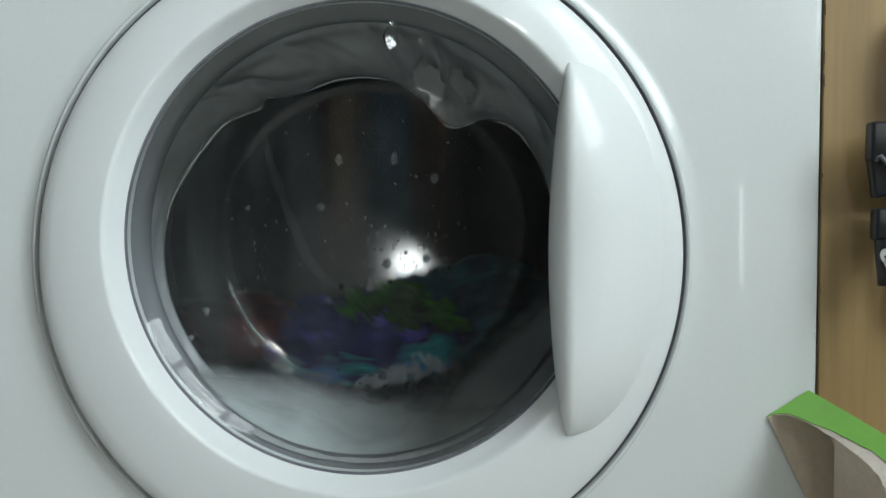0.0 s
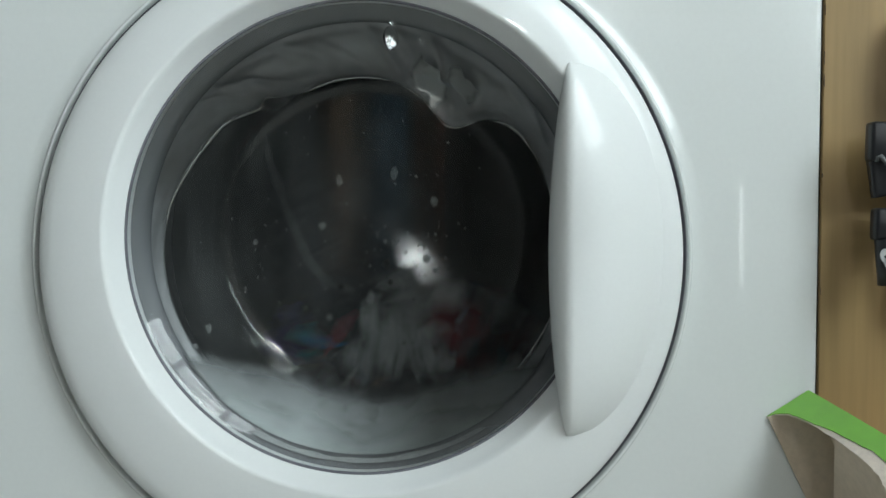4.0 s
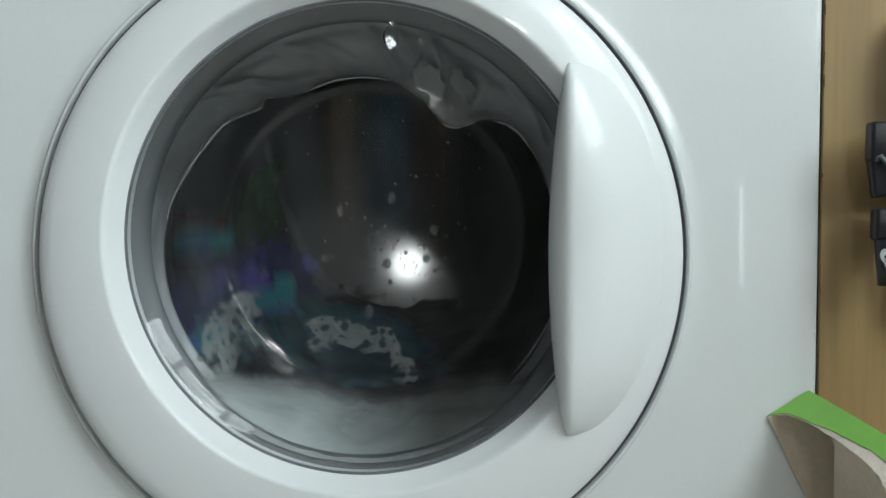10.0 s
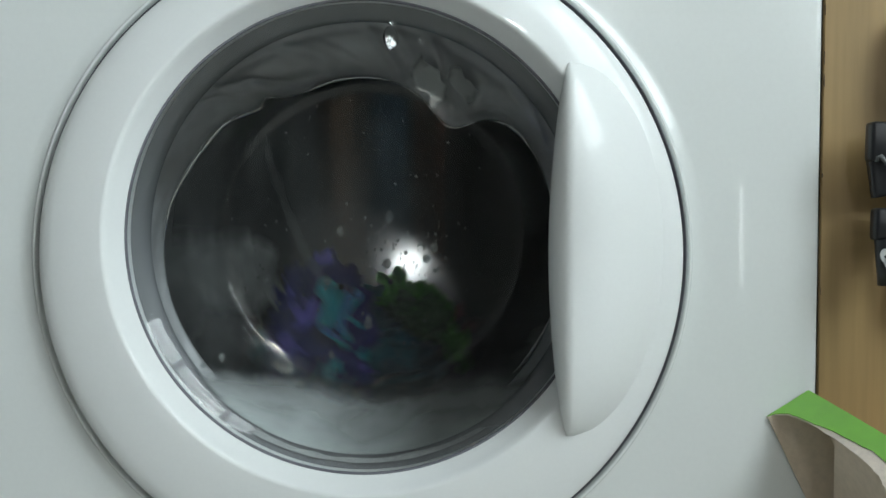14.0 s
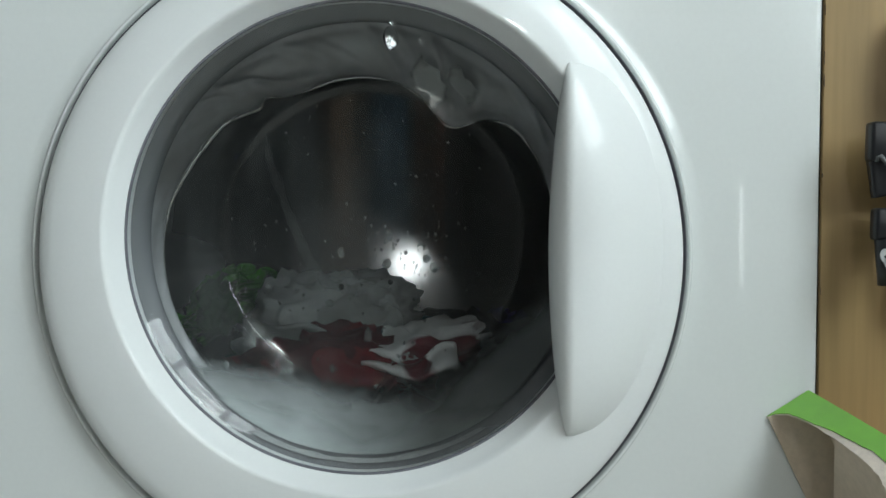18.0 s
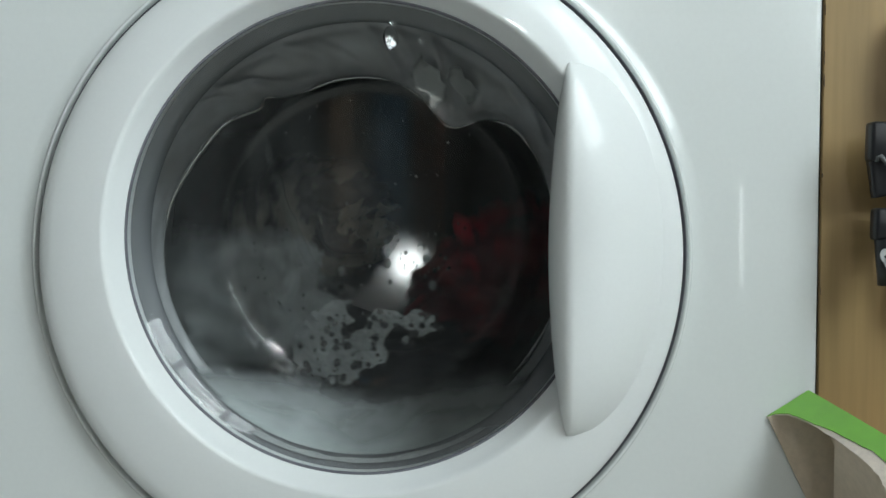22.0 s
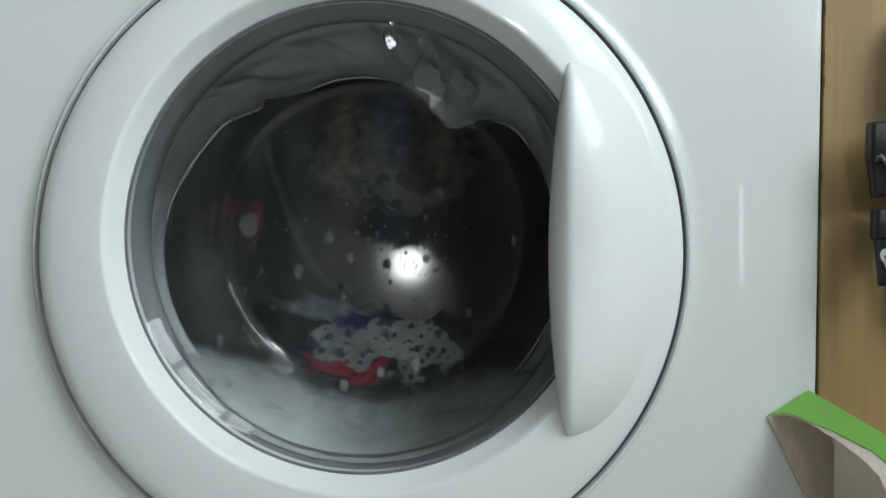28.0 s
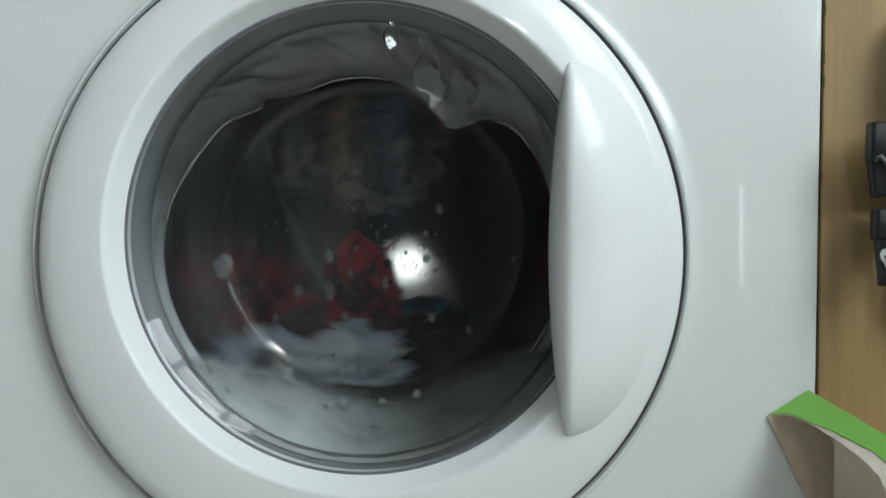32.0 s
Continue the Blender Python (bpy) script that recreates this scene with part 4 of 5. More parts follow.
def lens_drop(x, z, s):
    """A round drop that clings to the inside of the glass."""
    bm = bmesh.new()
    bmesh.ops.create_icosphere(bm, subdivisions=3, radius=1)
    for v in bm.verts:
        v.co *= 1 + 0.12 * noise.noise(v.co * 1.3 + Vector((x * 900, z * 700, 0)))
        v.co = Vector((x + v.co.x * s, 0.0765 - 0.25 * ((x - GX) ** 2 + (z - GZ) ** 2) + 0.03 * (z - GZ) - abs(v.co.y) * s * 0.45, z + v.co.z * s * 1.15))
    tagged(part("water_drop", bm, LENS), "clear round water drop clinging to the glass", "water drop", "drops round the lamp's reflection")


for x, z, s in ((-0.0410, 0.4360, 0.0032), (-0.0120, 0.4395, 0.0028), (-0.0385, 0.4225, 0.0018), (-0.0060, 0.4310, 0.0017), (0.0045, 0.4330, 0.0012), (-0.0270, 0.4440, 0.0014), (-0.0140, 0.4490, 0.0013), (-0.0450, 0.4460, 0.0011),
                (-0.0745, 0.4190, 0.0020), (-0.0020, 0.4420, 0.0011), (-0.0330, 0.4530, 0.0012), (0.0160, 0.4620, 0.0010)):
    lens_drop(x, z, s)


def glint_drop(x, y, z, s, tall):
    """A flattened drop shape added on the outer glass as a highlight; its dome leans towards the room's window."""
    bm = bmesh.new()
    bmesh.ops.create_icosphere(bm, subdivisions=4, radius=1)
    lean = Vector((0.364, -0.924, 0.115)).to_track_quat("-Y", "Z")
    for v in bm.verts:
        v.co *= 1 + 0.1 * noise.noise(v.co * 1.5 + Vector((s * 900, 0, 0)))
        v.co = Vector((x, y, z)) + lean @ Vector((v.co.x * s, v.co.y * s * 0.11, v.co.z * s * tall))
    tagged(part("water_drop", bm, WINDOW_GLINT), "leaning drop shape added on the glass to mirror the window as a highlight", "water drop", "drops at the top of the glass")


glint_drop(-0.0346, 0.0170, 0.5895, 0.0054, 1.5)
glint_drop(-0.0328, 0.0040, 0.5972, 0.0036, 0.55)
glint_drop(-0.0145, 0.0125, 0.5880, 0.0019, 1.5)


# A faint streak laid on the glass in place of a curved reflection line.
def trickle(points, radius):
    def on_glass(x, z):
        r = math.hypot(x - GX, z - GZ)
        return bowl_depth(r) + 0.0012 + 0.03 * (z - GZ) * tilt_share(r)
    pts = []
    for (x0, z0), (x1, z1) in zip(points, points[1:]):
        for i in range(6):
            x, z = x0 + (x1 - x0) * i / 6, z0 + (z1 - z0) * i / 6
            pts.append((x + 0.0008 * noise.noise((x * 60, z * 60, 0)), on_glass(x, z), z))
    bm = tube(pts, [radius * math.sin(math.pi * min(1, (k + 1) / 12) / 2) * (0.5 + 0.7 * abs(noise.noise((k * 0.5, 1, radius * 900)))) for k in range(len(pts))], 10)
    for v in bm.verts:  # a flat streak rather than a cord
        y = on_glass(v.co.x, v.co.z)
        v.co.y = y + (v.co.y - y) * 0.2
    tagged(part("glass_streak", bm, STREAK), "faint streak added on the inside of the glass in place of a reflected line", "water trickle", "trickles on the glass")


trickle([(-0.1300, 0.5303), (-0.1260, 0.5090), (-0.1184, 0.4864), (-0.1082, 0.4595), (-0.0976, 0.4368), (-0.0845, 0.4210), (-0.0597, 0.4140)], 0.0048)

STOPS = (0, 1, 2, 3, 4.2, 5.3, 7.75, 8, 9, 10, 11, 12, 13, 14, 15, 16.2, 18.7, 19, 20, 21, 22, 23, 23.4, 26.4, 27.5, 28, 29, 30, 31, 32)


def spin(t):
    """The drum's sense of turning: 1 is counter-clockwise as one looks in, 0 at rest."""
    return 1 if 0 <= t < 4.6 or 18.7 <= t < 23.2 else -1 if 7.75 <= t < 15.8 or t >= 26.4 else 0


def tumble(ob, seed, stops, hidden=(0.0, 0.305, 0.32), reach=1.0, swing=1.0):
    """Rows of (seconds, x, z, turn, y): where the piece lies at those moments. Between them the drum carries it up its side and drops it."""
    rnd = random.Random(seed)
    have = {s[0]: s for s in stops}
    keys = []
    for t in STOPS:
        if t in have:
            keys.append(have[t])
        else:
            j = random.Random(seed * 31 + (0 if spin(t - 0.01) == 0 and spin(t) == 0 else int(t * 7)))
            keys.append((t, DX + hidden[0] + j.uniform(-0.07, 0.07), hidden[1] + j.uniform(-0.03, 0.02), 0, hidden[2]))
    rows, turn = [], keys[0][3]
    lean = rnd.uniform(-25, 25)
    for k, (t, x, z, a, y) in enumerate(keys):
        if k:
            t0, x0, z0, a0, y0 = keys[k - 1]
            d = spin((t + t0) / 2)
            n = max(1, round((t - t0) / 0.25))
            gap = (a - turn) % 360 if d >= 0 else -((turn - a) % 360)
            if d == 0 or n == 1:
                gap = (gap + 180) % 360 - 180
                while d and abs(gap) > 80:
                    gap *= 0.5
            while abs(gap) / n > 84:
                gap *= 0.8
            for i in range(1, n):
                u = i / n
                if d:
                    w = math.sin(math.pi * u)
                    ang = radians(-75 + 165 * u) if u < 0.7 else radians(40 - 130 * (u - 0.7) / 0.3)
                    r = (0.15 if u < 0.7 else 0.15 - 0.12 * math.sin(math.pi * (u - 0.7) / 0.3)) * reach
                    lx, lz = DX + d * r * math.cos(ang), DZ - 0.03 + r * math.sin(ang) * 0.8
                    px, pz, py = x0 + (x - x0) * u, z0 + (z - z0) * u, y0 + (y - y0) * u
                    rows.append((t0 + (t - t0) * u, pose(px + (lx - px) * w, py + (0.23 - py) * 0.7 * w, pz + (lz - pz) * w, lean * w, -(turn + gap * u), lean * 0.5)))
                else:
                    rows.append((t0 + (t - t0) * u, pose(x, y, z, 0, -(turn + gap * u), lean * 0.5)))
            turn += gap
        whirl = 0 if spin(t - 0.1) == 0 or spin(t) == 0 else spin(t) * 12 * swing
        for dt in (-2, 0, 2) if whirl else (0,):
            s = radians(whirl * dt / 2)
            rx, rz = x - DX, z - DZ
            if 0 <= t + dt / 30 <= 32:
                rows.append((t + dt / 30, pose(DX + rx * math.cos(s) - rz * math.sin(s), y, DZ + rx * math.sin(s) + rz * math.cos(s), 0, -(turn + whirl * dt / 2), lean * 0.5)))
    walk(ob, rows)


def motions():
    # the drum itself
    rows, a = [], 0.0
    for i in range(129):
        t = i * 0.25
        rows.append((t, pose(DX, 0, DZ, 0, -a, 0)))
        a += 70 * spin(t + 0.125)
    walk(drum, rows)

    tumble(white_shirt, 1, [(1, 0.03, 0.37, 200, 0.2), (5.3, -0.077, 0.294, 100, 0.19), (7.75, -0.077, 0.294, 100, 0.19), (8, -0.105, 0.298, 110, 0.19), (9, -0.11, 0.345, -20, 0.135), (11, -0.125, 0.36, -40, 0.14), (13, -0.105, 0.345, -40, 0.14), (14, -0.114, 0.308, 40, 0.26), (16.2, -0.036, 0.346, 10, 0.135), (18.7, -0.036, 0.346, 10, 0.135), (19, -0.03, 0.372, 30, 0.135), (29, -0.085, 0.345, 50, 0.135), (31, -0.220, 0.345, 10, 0.22)])
    tumble(red_shirt, 2, [(2, -0.064, 0.356, 20, 0.155), (5.3, -0.17, 0.356, 20, 0.16), (7.75, -0.17, 0.356, 20, 0.16), (8, -0.185, 0.4, 40, 0.16), (11, -0.046, 0.361, 60, 0.15), (13, 0.01, 0.34, 30, 0.22), (22, 0.055, 0.447, 20, 0.2), (30, -0.021, 0.331, 40, 0.19), (32, -0.064, 0.400, 100, 0.16)])
    tumble(small_red, 3, [(2, -0.006, 0.375, -60, 0.13), (5.3, -0.073, 0.358, 0, 0.125), (7.75, -0.073, 0.358, 0, 0.125), (8, -0.096, 0.376, 20, 0.14), (9, -0.065, 0.355, 0, 0.16), (10, -0.224, 0.451, 0, 0.24), (16.2, -0.097, 0.343, 0, 0.13), (18.7, -0.097, 0.343, 0, 0.13), (19, -0.062, 0.336, 0, 0.13), (20, 0.012, 0.433, 0, 0.14), (28, -0.183, 0.462, 0, 0.2), (29, -0.073, 0.338, 0, 0.13), (30, -0.164, 0.421, 80, 0.135), (32, -0.108, 0.391, 0, 0.12)])
    tumble(maroon_shirt, 4, [(0, -0.181, 0.342, 0, 0.24), (2, 0.033, 0.340, 40, 0.25), (3, 0.008, 0.342, 0, 0.24), (9, -0.155, 0.372, 0, 0.18), (11, -0.179, 0.343, 40, 0.19), (13, -0.078, 0.345, -20, 0.165), (16.2, -0.088, 0.33, 5, 0.135), (18.7, -0.088, 0.33, 5, 0.135), (19, -0.064, 0.327, 10, 0.155), (20, 0.007, 0.370, 70, 0.15), (22, 0.06, 0.415, 20, 0.2), (31, -0.041, 0.358, 10, 0.14), (32, -0.199, 0.398, 10, 0.18)])
    tumble(green_shirt, 5, [(0, -0.037, 0.394, 10, 0.14), (3, -0.042, 0.381, 0, 0.25), (5.3, -0.022, 0.395, 30, 0.15), (7.75, -0.022, 0.395, 30, 0.15), (8, -0.036, 0.386, 20, 0.155), (10, -0.172, 0.463, 10, 0.25), (12, -0.085, 0.398, -30, 0.19), (14, -0.020, 0.390, -30, 0.17), (16.2, -0.180, 0.399, 50, 0.15), (18.7, -0.180, 0.399, 50, 0.15), (19, -0.210, 0.352, 60, 0.24), (21, -0.075, 0.396, 10, 0.25), (23.4, -0.14, 0.388, 0, 0.3), (26.4, -0.14, 0.388, 0, 0.3)])
    tumble(violet_shirt, 6, [(0, -0.064, 0.363, 10, 0.15), (5.3, -0.044, 0.338, 0, 0.15), (7.75, -0.044, 0.338, 0, 0.15), (8, -0.055, 0.341, 10, 0.15), (10, -0.178, 0.392, 30, 0.15), (11, 0.0, 0.28, 20, 0.32), (12, -0.152, 0.388, 50, 0.15), (14, -0.098, 0.358, 20, 0.14), (16.2, 0.018, 0.33, 20, 0.26), (18.7, 0.018, 0.33, 20, 0.26), (23, -0.011, 0.329, 20, 0.2), (29, -0.15, 0.33, 40, 0.3), (30, -0.085, 0.329, 20, 0.18), (31, -0.202, 0.36, 20, 0.24)])
    tumble(teal_shirt, 7, [(0, 0.012, 0.378, 10, 0.19), (5.3, 0.026, 0.364, 0, 0.19), (7.75, 0.026, 0.364, 0, 0.19), (8, 0.003, 0.360, 10, 0.22), (10, -0.088, 0.35, -18, 0.135), (12, -0.088, 0.36, -12, 0.14), (14, -0.09, 0.347, 20, 0.19), (16.2, -0.095, 0.345, 10, 0.185), (18.7, -0.095, 0.345, 10, 0.185), (19, 0.038, 0.382, 0, 0.24), (21, -0.062, 0.343, 0, 0.14), (30, 0.05, 0.378, 20, 0.2), (32, -0.043, 0.339, 0, 0.26)])
    tumble(turquoise_strip, 8, [(0, -0.079, 0.355, -30, 0.13), (5.3, -0.01, 0.352, 70, 0.12), (7.75, -0.01, 0.352, 70, 0.12), (8, -0.019, 0.361, 75, 0.12), (10, -0.201, 0.447, 0, 0.17), (12, -0.159, 0.358, 30, 0.14), (14, -0.099, 0.334, 20, 0.15), (21, -0.048, 0.350, 5, 0.115)])
    tumble(black_trousers, 9, [(0, -0.002, 0.335, 10, 0.23), (1, 0.021, 0.333, 20, 0.17), (2, -0.049, 0.333, 0, 0.2), (3, -0.041, 0.331, 20, 0.22), (5.3, 0.012, 0.333, 5, 0.21), (7.75, 0.012, 0.333, 5, 0.21), (8, 0.008, 0.332, 5, 0.22), (9, -0.002, 0.330, 5, 0.22), (10, -0.043, 0.336, 5, 0.26), (11, -0.111, 0.334, 20, 0.17), (12, -0.093, 0.335, 20, 0.26), (13, -0.185, 0.297, 0, 0.26), (14, -0.042, 0.324, 0, 0.25), (16.2, -0.042, 0.333, 0, 0.24), (18.7, -0.042, 0.333, 0, 0.24), (19, -0.089, 0.331, 0, 0.22), (20, -0.068, 0.333, 10, 0.2), (21, -0.082, 0.329, 0, 0.25), (22, -0.039, 0.333, 0, 0.18), (23, -0.020, 0.334, 0, 0.18), (23.4, -0.067, 0.332, 0, 0.19), (26.4, -0.067, 0.332, 0, 0.19), (28, -0.106, 0.331, 0, 0.2), (29, -0.147, 0.331, 0, 0.22), (30, -0.110, 0.331, 0, 0.23), (31, -0.162, 0.330, 0, 0.22), (32, -0.111, 0.331, 0, 0.24)])
    tumble(black_shirt, 10, [(0, -0.141, 0.331, 10, 0.24), (1, -0.156, 0.330, 20, 0.24), (2, -0.143, 0.324, 0, 0.25), (3, -0.128, 0.329, 20, 0.22), (5.3, -0.129, 0.333, 5, 0.2), (7.75, -0.129, 0.333, 5, 0.2), (8, -0.143, 0.334, 5, 0.2), (9, -0.197, 0.334, 5, 0.27), (10, -0.124, 0.318, 5, 0.26), (11, -0.173, 0.330, 20, 0.25), (12, -0.144, 0.323, 20, 0.26), (13, -0.091, 0.326, 0, 0.24), (14, -0.185, 0.330, 0, 0.26), (16.2, 0.008, 0.329, 0, 0.22), (18.7, 0.008, 0.329, 0, 0.22), (19, -0.138, 0.310, 0, 0.22), (20, -0.108, 0.324, 10, 0.22), (21, 0.03, 0.295, 0, 0.25), (22, -0.138, 0.329, 0, 0.22), (23, -0.147, 0.329, 0, 0.22), (23.4, -0.152, 0.330, 0, 0.22), (26.4, -0.152, 0.330, 0, 0.22), (28, -0.020, 0.330, 0, 0.18), (29, -0.012, 0.331, 0, 0.24), (30, -0.041, 0.330, 0, 0.22), (31, -0.109, 0.305, 0, 0.22), (32, -0.012, 0.330, 0, 0.22)])
    tumble(navy_shirt, 11, [(2, -0.138, 0.316, 0, 0.22), (3, -0.064, 0.343, 30, 0.15), (20, -0.154, 0.334, 0, 0.23), (23, -0.024, 0.363, 70, 0.14), (23.4, -0.047, 0.338, 0, 0.137), (26.4, -0.047, 0.338, 0, 0.137), (28, -0.09, 0.336, 10, 0.15), (29, -0.199, 0.398, 10, 0.18), (30, -0.083, 0.328, 10, 0.16), (31, -0.219, 0.401, 20, 0.2)])
    tumble(towel, 12, [(0, -0.030, 0.320, 0, 0.2), (1, 0.05, 0.368, 0, 0.15), (3, 0.01, 0.374, 30, 0.15), (5.3, -0.111, 0.302, 10, 0.24), (7.75, -0.111, 0.302, 10, 0.24), (8, -0.186, 0.345, 10, 0.22), (9, -0.228, 0.424, 0, 0.17), (11, -0.215, 0.42, 10, 0.17), (13, -0.172, 0.368, 20, 0.25), (14, -0.238, 0.395, 0, 0.31), (16.2, -0.094, 0.369, 0, 0.18), (18.7, -0.094, 0.369, 0, 0.18), (19, 0.045, 0.36, -30, 0.24), (20, -0.12, 0.4, 0, 0.21), (21, -0.178, 0.42, 35, 0.15), (22, -0.175, 0.402, 0, 0.165), (29, -0.025, 0.34, 10, 0.15), (31, -0.002, 0.446, 60, 0.24)])
    tumble(pale_shirt, 13, [(1, -0.070, 0.321, 0, 0.22), (9, -0.15, 0.35, 30, 0.27), (11, -0.15, 0.33, 40, 0.28), (13, -0.102, 0.353, 60, 0.26), (20, -0.181, 0.352, 0, 0.24), (23.4, -0.03, 0.285, 0, 0.3), (26.4, -0.03, 0.285, 0, 0.3), (28, -0.1, 0.352, -5, 0.25), (29, -0.214, 0.413, 0, 0.22), (30, -0.129, 0.383, 100, 0.23), (31, -0.211, 0.369, 0, 0.19), (32, -0.102, 0.35, 0, 0.13)])
    tumble(beige_shirt, 14, [(1, -0.07, 0.53, 0, 0.29), (9, -0.016, 0.52, 0, 0.29), (11, -0.122, 0.49, 0, 0.30), (20, -0.085, 0.52, 0, 0.29), (21, 0.008, 0.358, 0, 0.29), (22, -0.13, 0.47, 0, 0.30), (23, -0.155, 0.445, 0, 0.3), (28, -0.05, 0.53, 0, 0.29), (31, -0.02, 0.445, 60, 0.2), (32, -0.085, 0.53, 0, 0.29)])
    tumble(striped_shirt, 17, [(1, -0.035, 0.325, 10, 0.145), (9, -0.14, 0.352, -20, 0.15), (11, -0.195, 0.362, -20, 0.2), (12, -0.05, 0.262, 0, 0.3), (13, -0.16, 0.375, -25, 0.15), (23, -0.04, 0.27, 0, 0.3), (23.4, -0.05, 0.268, 0, 0.3), (26.4, -0.05, 0.268, 0, 0.3), (29, -0.05, 0.31, 60, 0.28)])
    tumble(suds_a, 15, [(0, -0.027, 0.347, 10, 0.093), (1, -0.096, 0.327, 0, 0.093), (2, -0.079, 0.340, 0, 0.093), (3, -0.036, 0.335, 0, 0.093), (5.3, -0.070, 0.349, -4, 0.093), (7.75, -0.070, 0.349, -4, 0.093), (8, -0.096, 0.352, -20, 0.093), (9, -0.096, 0.340, -20, 0.093), (10, -0.061, 0.374, -25, 0.093), (11, -0.142, 0.344, 0, 0.093), (12, -0.090, 0.344, 0, 0.2), (13, -0.113, 0.327, 0, 0.093), (14, -0.121, 0.327, 0, 0.093), (16.2, -0.040, 0.348, 0, 0.093), (18.7, -0.040, 0.348, 0, 0.093), (19, -0.010, 0.378, 20, 0.093), (20, -0.036, 0.357, 20, 0.093), (21, -0.104, 0.361, 20, 0.093), (22, -0.053, 0.376, 30, 0.093), (23, -0.070, 0.327, 0, 0.093), (23.4, -0.104, 0.349, -10, 0.093), (26.4, -0.104, 0.349, -10, 0.093), (28, -0.057, 0.370, -20, 0.093), (29, -0.079, 0.331, 0, 0.093), (30, -0.087, 0.404, 80, 0.093), (31, -0.091, 0.395, 80, 0.093), (32, -0.113, 0.327, 0, 0.093)], (0.0, 0.30, 0.14), 0.4, 0.3)
    tumble(suds_b, 16, [(0, -0.096, 0.335, -10, 0.093), (2, -0.061, 0.335, 0, 0.093), (3, -0.142, 0.421, 80, 0.093), (5.3, -0.147, 0.361, 10, 0.093), (7.75, -0.147, 0.361, 10, 0.093), (8, -0.164, 0.370, -30, 0.093), (9, -0.036, 0.335, 0, 0.093), (10, -0.164, 0.382, 60, 0.093), (12, -0.188, 0.363, 0, 0.2), (16.2, -0.076, 0.402, 0, 0.16), (18.7, -0.076, 0.402, 0, 0.16), (20, -0.002, 0.378, 10, 0.093), (22, -0.095, 0.376, 60, 0.093), (23, -0.113, 0.335, 0, 0.093), (23.4, -0.153, 0.355, 10, 0.093), (26.4, -0.153, 0.355, 10, 0.093), (28, -0.019, 0.376, -20, 0.093), (29, -0.129, 0.382, 70, 0.093), (30, -0.027, 0.361, 0, 0.093), (31, -0.027, 0.370, 0, 0.093), (32, -0.130, 0.340, 0, 0.093)], (0.0, 0.30, 0.14), 0.4, 0.3)
    # foam blobs creeping down the inside of the glass
    def slide(ob, path):
        def depth(x, z):
            r = math.hypot(x - GX, z - GZ)
            for (p, y), (q, y2) in zip(BOWL[2:], BOWL[3:]):
                if q <= r <= p:
                    return y2 + (y - y2) * (r - q) / (p - q)
            return 0.0
        walk(ob, [(t, pose(x, depth(x, z) + 0.0022 + 0.03 * (z - GZ) * tilt_share(math.hypot(x - GX, z - GZ)) if z > 0.3 else 0.2, z)) for t, x, z in path])
    slide(foam_spot(0, 0.0025, 0.0038), [(0, -0.0763, 0.5121), (6, -0.0756, 0.4893), (13, -0.0753, 0.4636), (19, -0.0746, 0.4403), (25.5, -0.0734, 0.4198), (32, -0.0718, 0.3968)])
    slide(foam_spot(1, 0.0025, 0.0046), [(0, -0.0357, 0.5133), (6, -0.0361, 0.4968), (13, -0.0391, 0.4740), (19, -0.0400, 0.4532), (25.5, -0.0412, 0.4377), (32, -0.0421, 0.4219)])
    slide(foam_spot(2, 0.0025, 0.0029), [(0, -0.0898, 0.4777), (6, -0.0882, 0.4561), (13, -0.0855, 0.4269), (19, -0.0831, 0.4030), (25.5, -0.0811, 0.3800), (32, -0.0787, 0.3589)])
    slide(foam_spot(3, 0.0025, 0.0055), [(0, -0.0538, 0.4198), (6, -0.0534, 0.4072), (13, -0.0551, 0.3947), (19, -0.0552, 0.3812), (25.5, -0.0561, 0.3716), (32, -0.0569, 0.3589)])
    slide(foam_spot(4, 0.0021, 0.0029), [(0, -0.0839, 0.4093), (6, -0.0832, 0.3905), (13, -0.0820, 0.3716), (20, -0.0812, 0.3547), (32, -0.0805, 0.3378)])
    slide(foam_spot(5, 0.0025, 0.0038), [(0, -0.0066, 0.4984), (6, -0.0067, 0.4736), (13, -0.0067, 0.4511), (20, -0.0075, 0.4261), (32, -0.0084, 0.3968)])
    slide(foam_spot(6, 0.0017, 0.0029), [(0, -0.1649, 0.4047), (6, -0.1605, 0.3884), (16, -0.1502, 0.3716), (32, -0.1441, 0.3547)])
    slide(foam_spot(7, 0.0021, 0.0021), [(0, -0.1697, 0.3892), (10, -0.1627, 0.3758), (32, -0.1524, 0.3589)])
    slide(foam_spot(8, 0.0021, 0.0021), [(0, -0.1430, 0.4769), (6, -0.1349, 0.4419), (16, -0.1289, 0.4219), (32, -0.1228, 0.3968)])
    slide(foam_spot(9, 0.0067, 0.0084), [(0, -0.1448, 0.2742), (26.4, -0.1448, 0.2742), (27.6, -0.1418, 0.4698), (28, -0.1418, 0.4644), (29, -0.1432, 0.4469), (30, -0.1596, 0.4719), (32, -0.1600, 0.4344)])
    slide(foam_spot(10, 0.0050, 0.0050), [(0, -0.1027, 0.2742), (26.6, -0.1069, 0.2742), (27.7, -0.1085, 0.4093), (28, -0.1090, 0.4039), (30, -0.1104, 0.3800), (32, -0.1114, 0.3547)])
    slide(foam_spot(11, 0.0046, 0.0046), [(0, -0.0774, 0.2742), (26.6, -0.0774, 0.2742), (27.7, -0.0718, 0.4051), (28, -0.0718, 0.4014), (30, -0.0694, 0.3800), (32, -0.0678, 0.3589)])
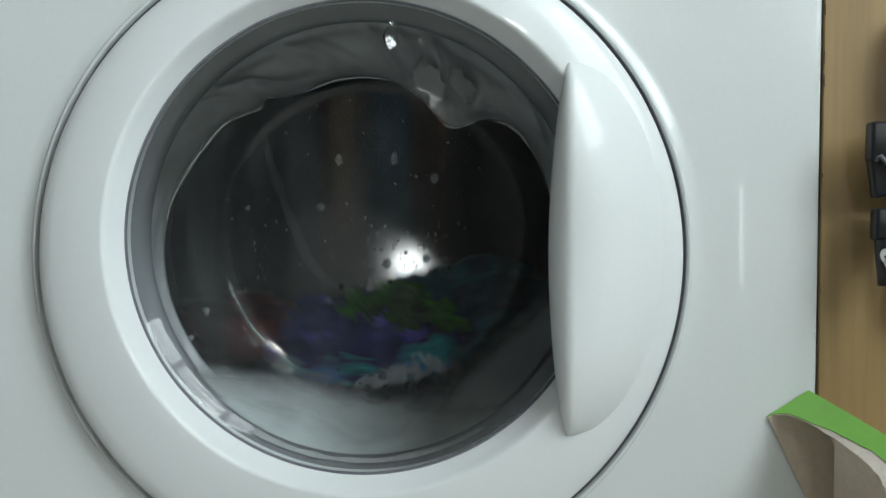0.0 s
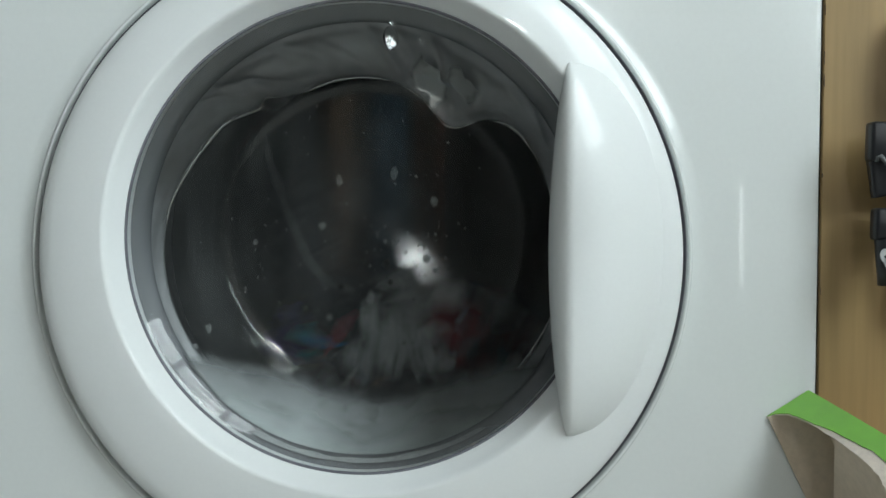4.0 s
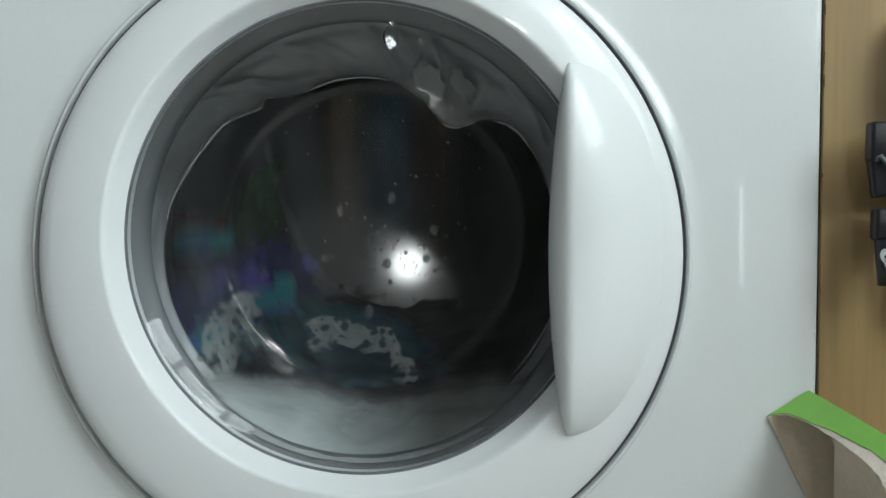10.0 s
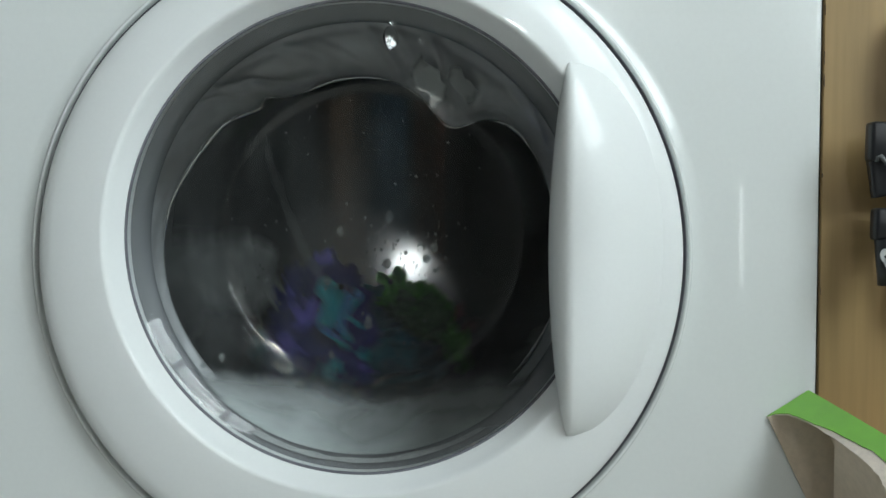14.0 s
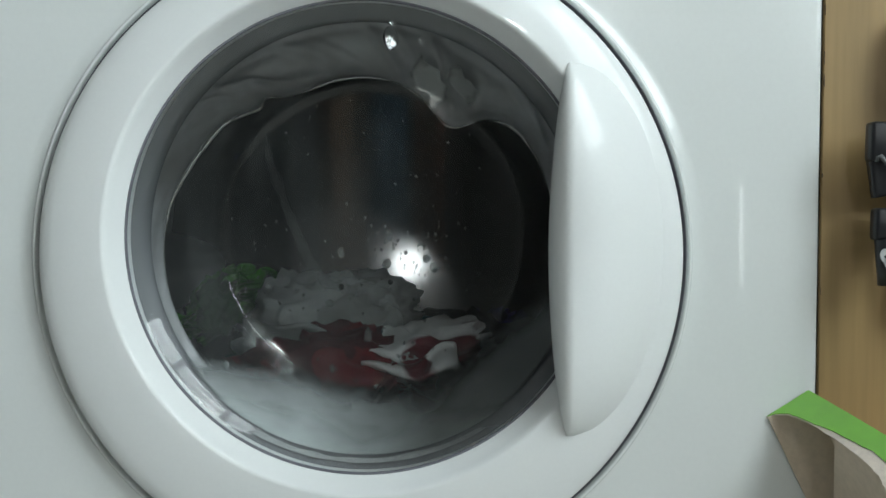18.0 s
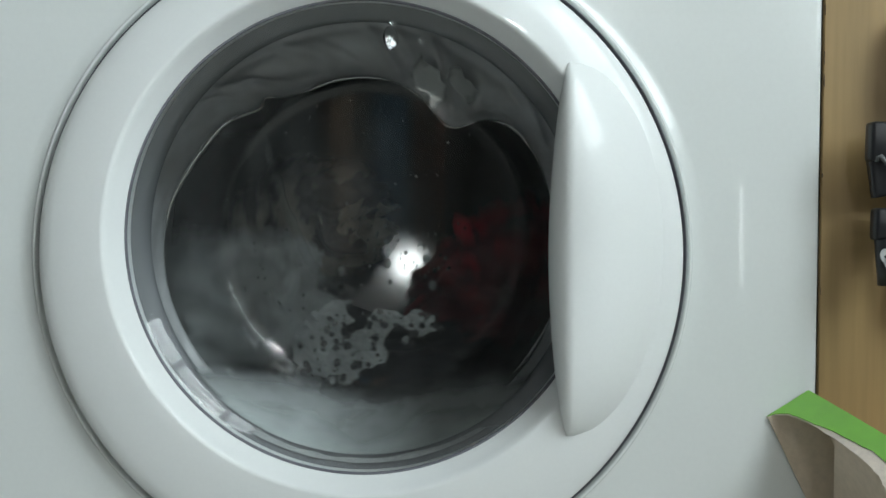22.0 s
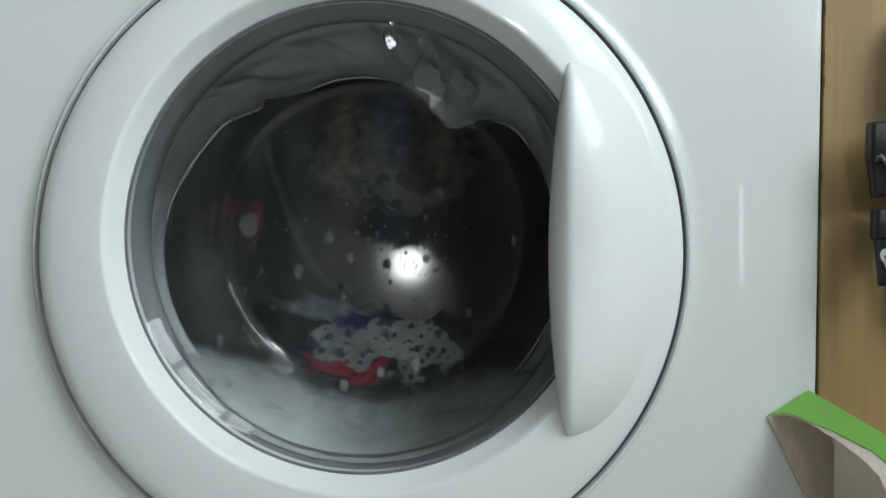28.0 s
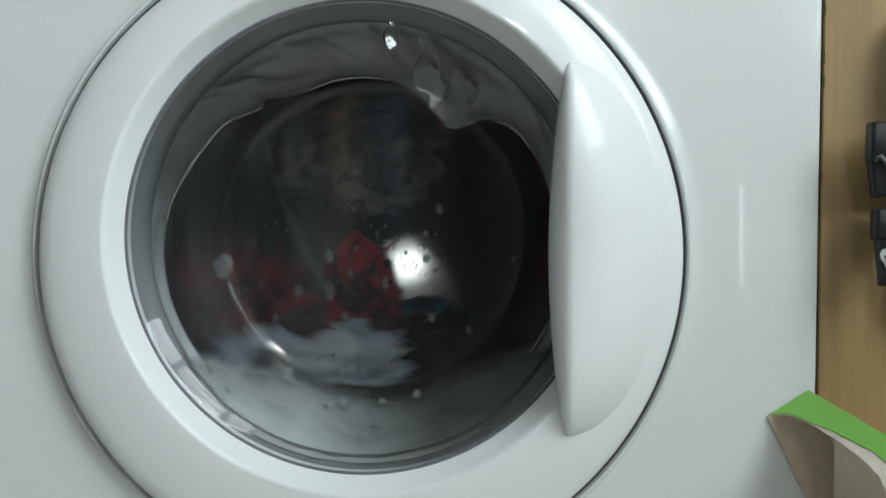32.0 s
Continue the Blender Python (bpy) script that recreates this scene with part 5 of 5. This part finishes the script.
    slide(foam_spot(12, 0.0038, 0.0042), [(0, -0.0480, 0.2742), (26.6, -0.0480, 0.2742), (27.7, -0.0472, 0.4093), (28, -0.0472, 0.4064), (30, -0.0393, 0.3884), (32, -0.0352, 0.3631)])
    slide(foam_spot(13, 0.0034, 0.0050), [(0, -0.0816, 0.2742), (21.6, -0.0816, 0.2742), (22.6, -0.0770, 0.3631), (23, -0.0770, 0.3581), (25.5, -0.0746, 0.3505), (32, -0.0708, 0.3378)])
    slide(foam_spot(14, 0.0038, 0.0059), [(0, -0.0354, 0.2742), (21.6, -0.0311, 0.2742), (22.6, -0.0234, 0.3842), (23, -0.0222, 0.3783), (25.5, -0.0205, 0.3694), (32, -0.0184, 0.3421)])
    slide(foam_spot(15, 0.0029, 0.0042), [(0, -0.0564, 0.2742), (21.6, -0.0564, 0.2742), (22.6, -0.0494, 0.3758), (23, -0.0485, 0.3707), (25.5, -0.0469, 0.3631), (32, -0.0436, 0.3378)])
    slide(foam_spot(16, 0.0038, 0.0067), [(0, -0.1322, 0.2742), (28.3, -0.1279, 0.2742), (28.8, -0.1370, 0.4428), (29, -0.1383, 0.4344), (30, -0.0934, 0.4302), (32, -0.0830, 0.4156)])
    # drops thrown on the glass as the drum comes to rest
    for k, (x, z, w, h) in enumerate(((-0.083, 0.4744, 0.0030, 0.0045), (-0.0633, 0.4765, 0.0021, 0.0024), (-0.068, 0.4593, 0.0030, 0.0036), (-0.1065, 0.4493, 0.0030, 0.0048), (-0.1334, 0.448, 0.0017, 0.0020), (-0.1564, 0.4032, 0.0021, 0.0050),
                                      (-0.055, 0.3935, 0.0014, 0.0020), (-0.0805, 0.3968, 0.0014, 0.0015), (-0.0029, 0.5072, 0.0024, 0.0036), (-0.0126, 0.4875, 0.0019, 0.0022), (0.0516, 0.471, 0.0016, 0.0033), (0.0189, 0.4183, 0.0022, 0.0034), (-0.1006, 0.486, 0.0012, 0.0014))):
        slide(foam_spot(20 + k, w, h), [(0, x, 0.2742), (22.9, x, 0.2742), (23.5, x, z + 0.002), (24, x, z), (32, x, z - 0.026 - h * 1.5)])
    # foam that climbs the glass when the drum stops, about the bowl's axis
    for bank, path in ((bank_up, ((0, 314), (0.6, 300), (1, 286), (2, 298), (3, 290), (4.6, 292), (5.3, 305), (7.75, 304), (9, 285), (14, 284), (15.6, 290), (16.2, 313), (18.7, 313), (19, 310), (20, 294), (23, 284), (23.6, 303), (26.4, 303), (27.5, 288), (30, 296), (32, 296))),
                       (bank_low, ((0, 252), (1, 256), (3, 248), (4.6, 248), (5.3, 241), (7.75, 241), (8, 230), (9, 254), (15.6, 254), (16.2, 250), (18.7, 250), (19, 254), (21, 248), (23, 256), (23.6, 241), (26.4, 241), (27.5, 244), (32, 248)))):
        walk(bank, [(t, pose(GX, 0, GZ, 0, 270 - a, 0)) for t, a in path])
    # threads of rinse water that fall from the top while the drum rests
    for x, t0, t1 in ((-0.0699, 4.9, 6.4), (-0.0567, 16.0, 17.3), (-0.0158, 23.5, 25.2)):
        walk(water_thread(x), [(0, pose(x, 0.12, 0.80)), (t0 - 0.3, pose(x, 0.12, 0.80)), (t0, pose(x, 0.12, 0.49)), (t1, pose(x, 0.12, 0.485)), (t1 + 0.35, pose(x, 0.12, 0.16)), (32, pose(x, 0.12, 0.16))])


motions()
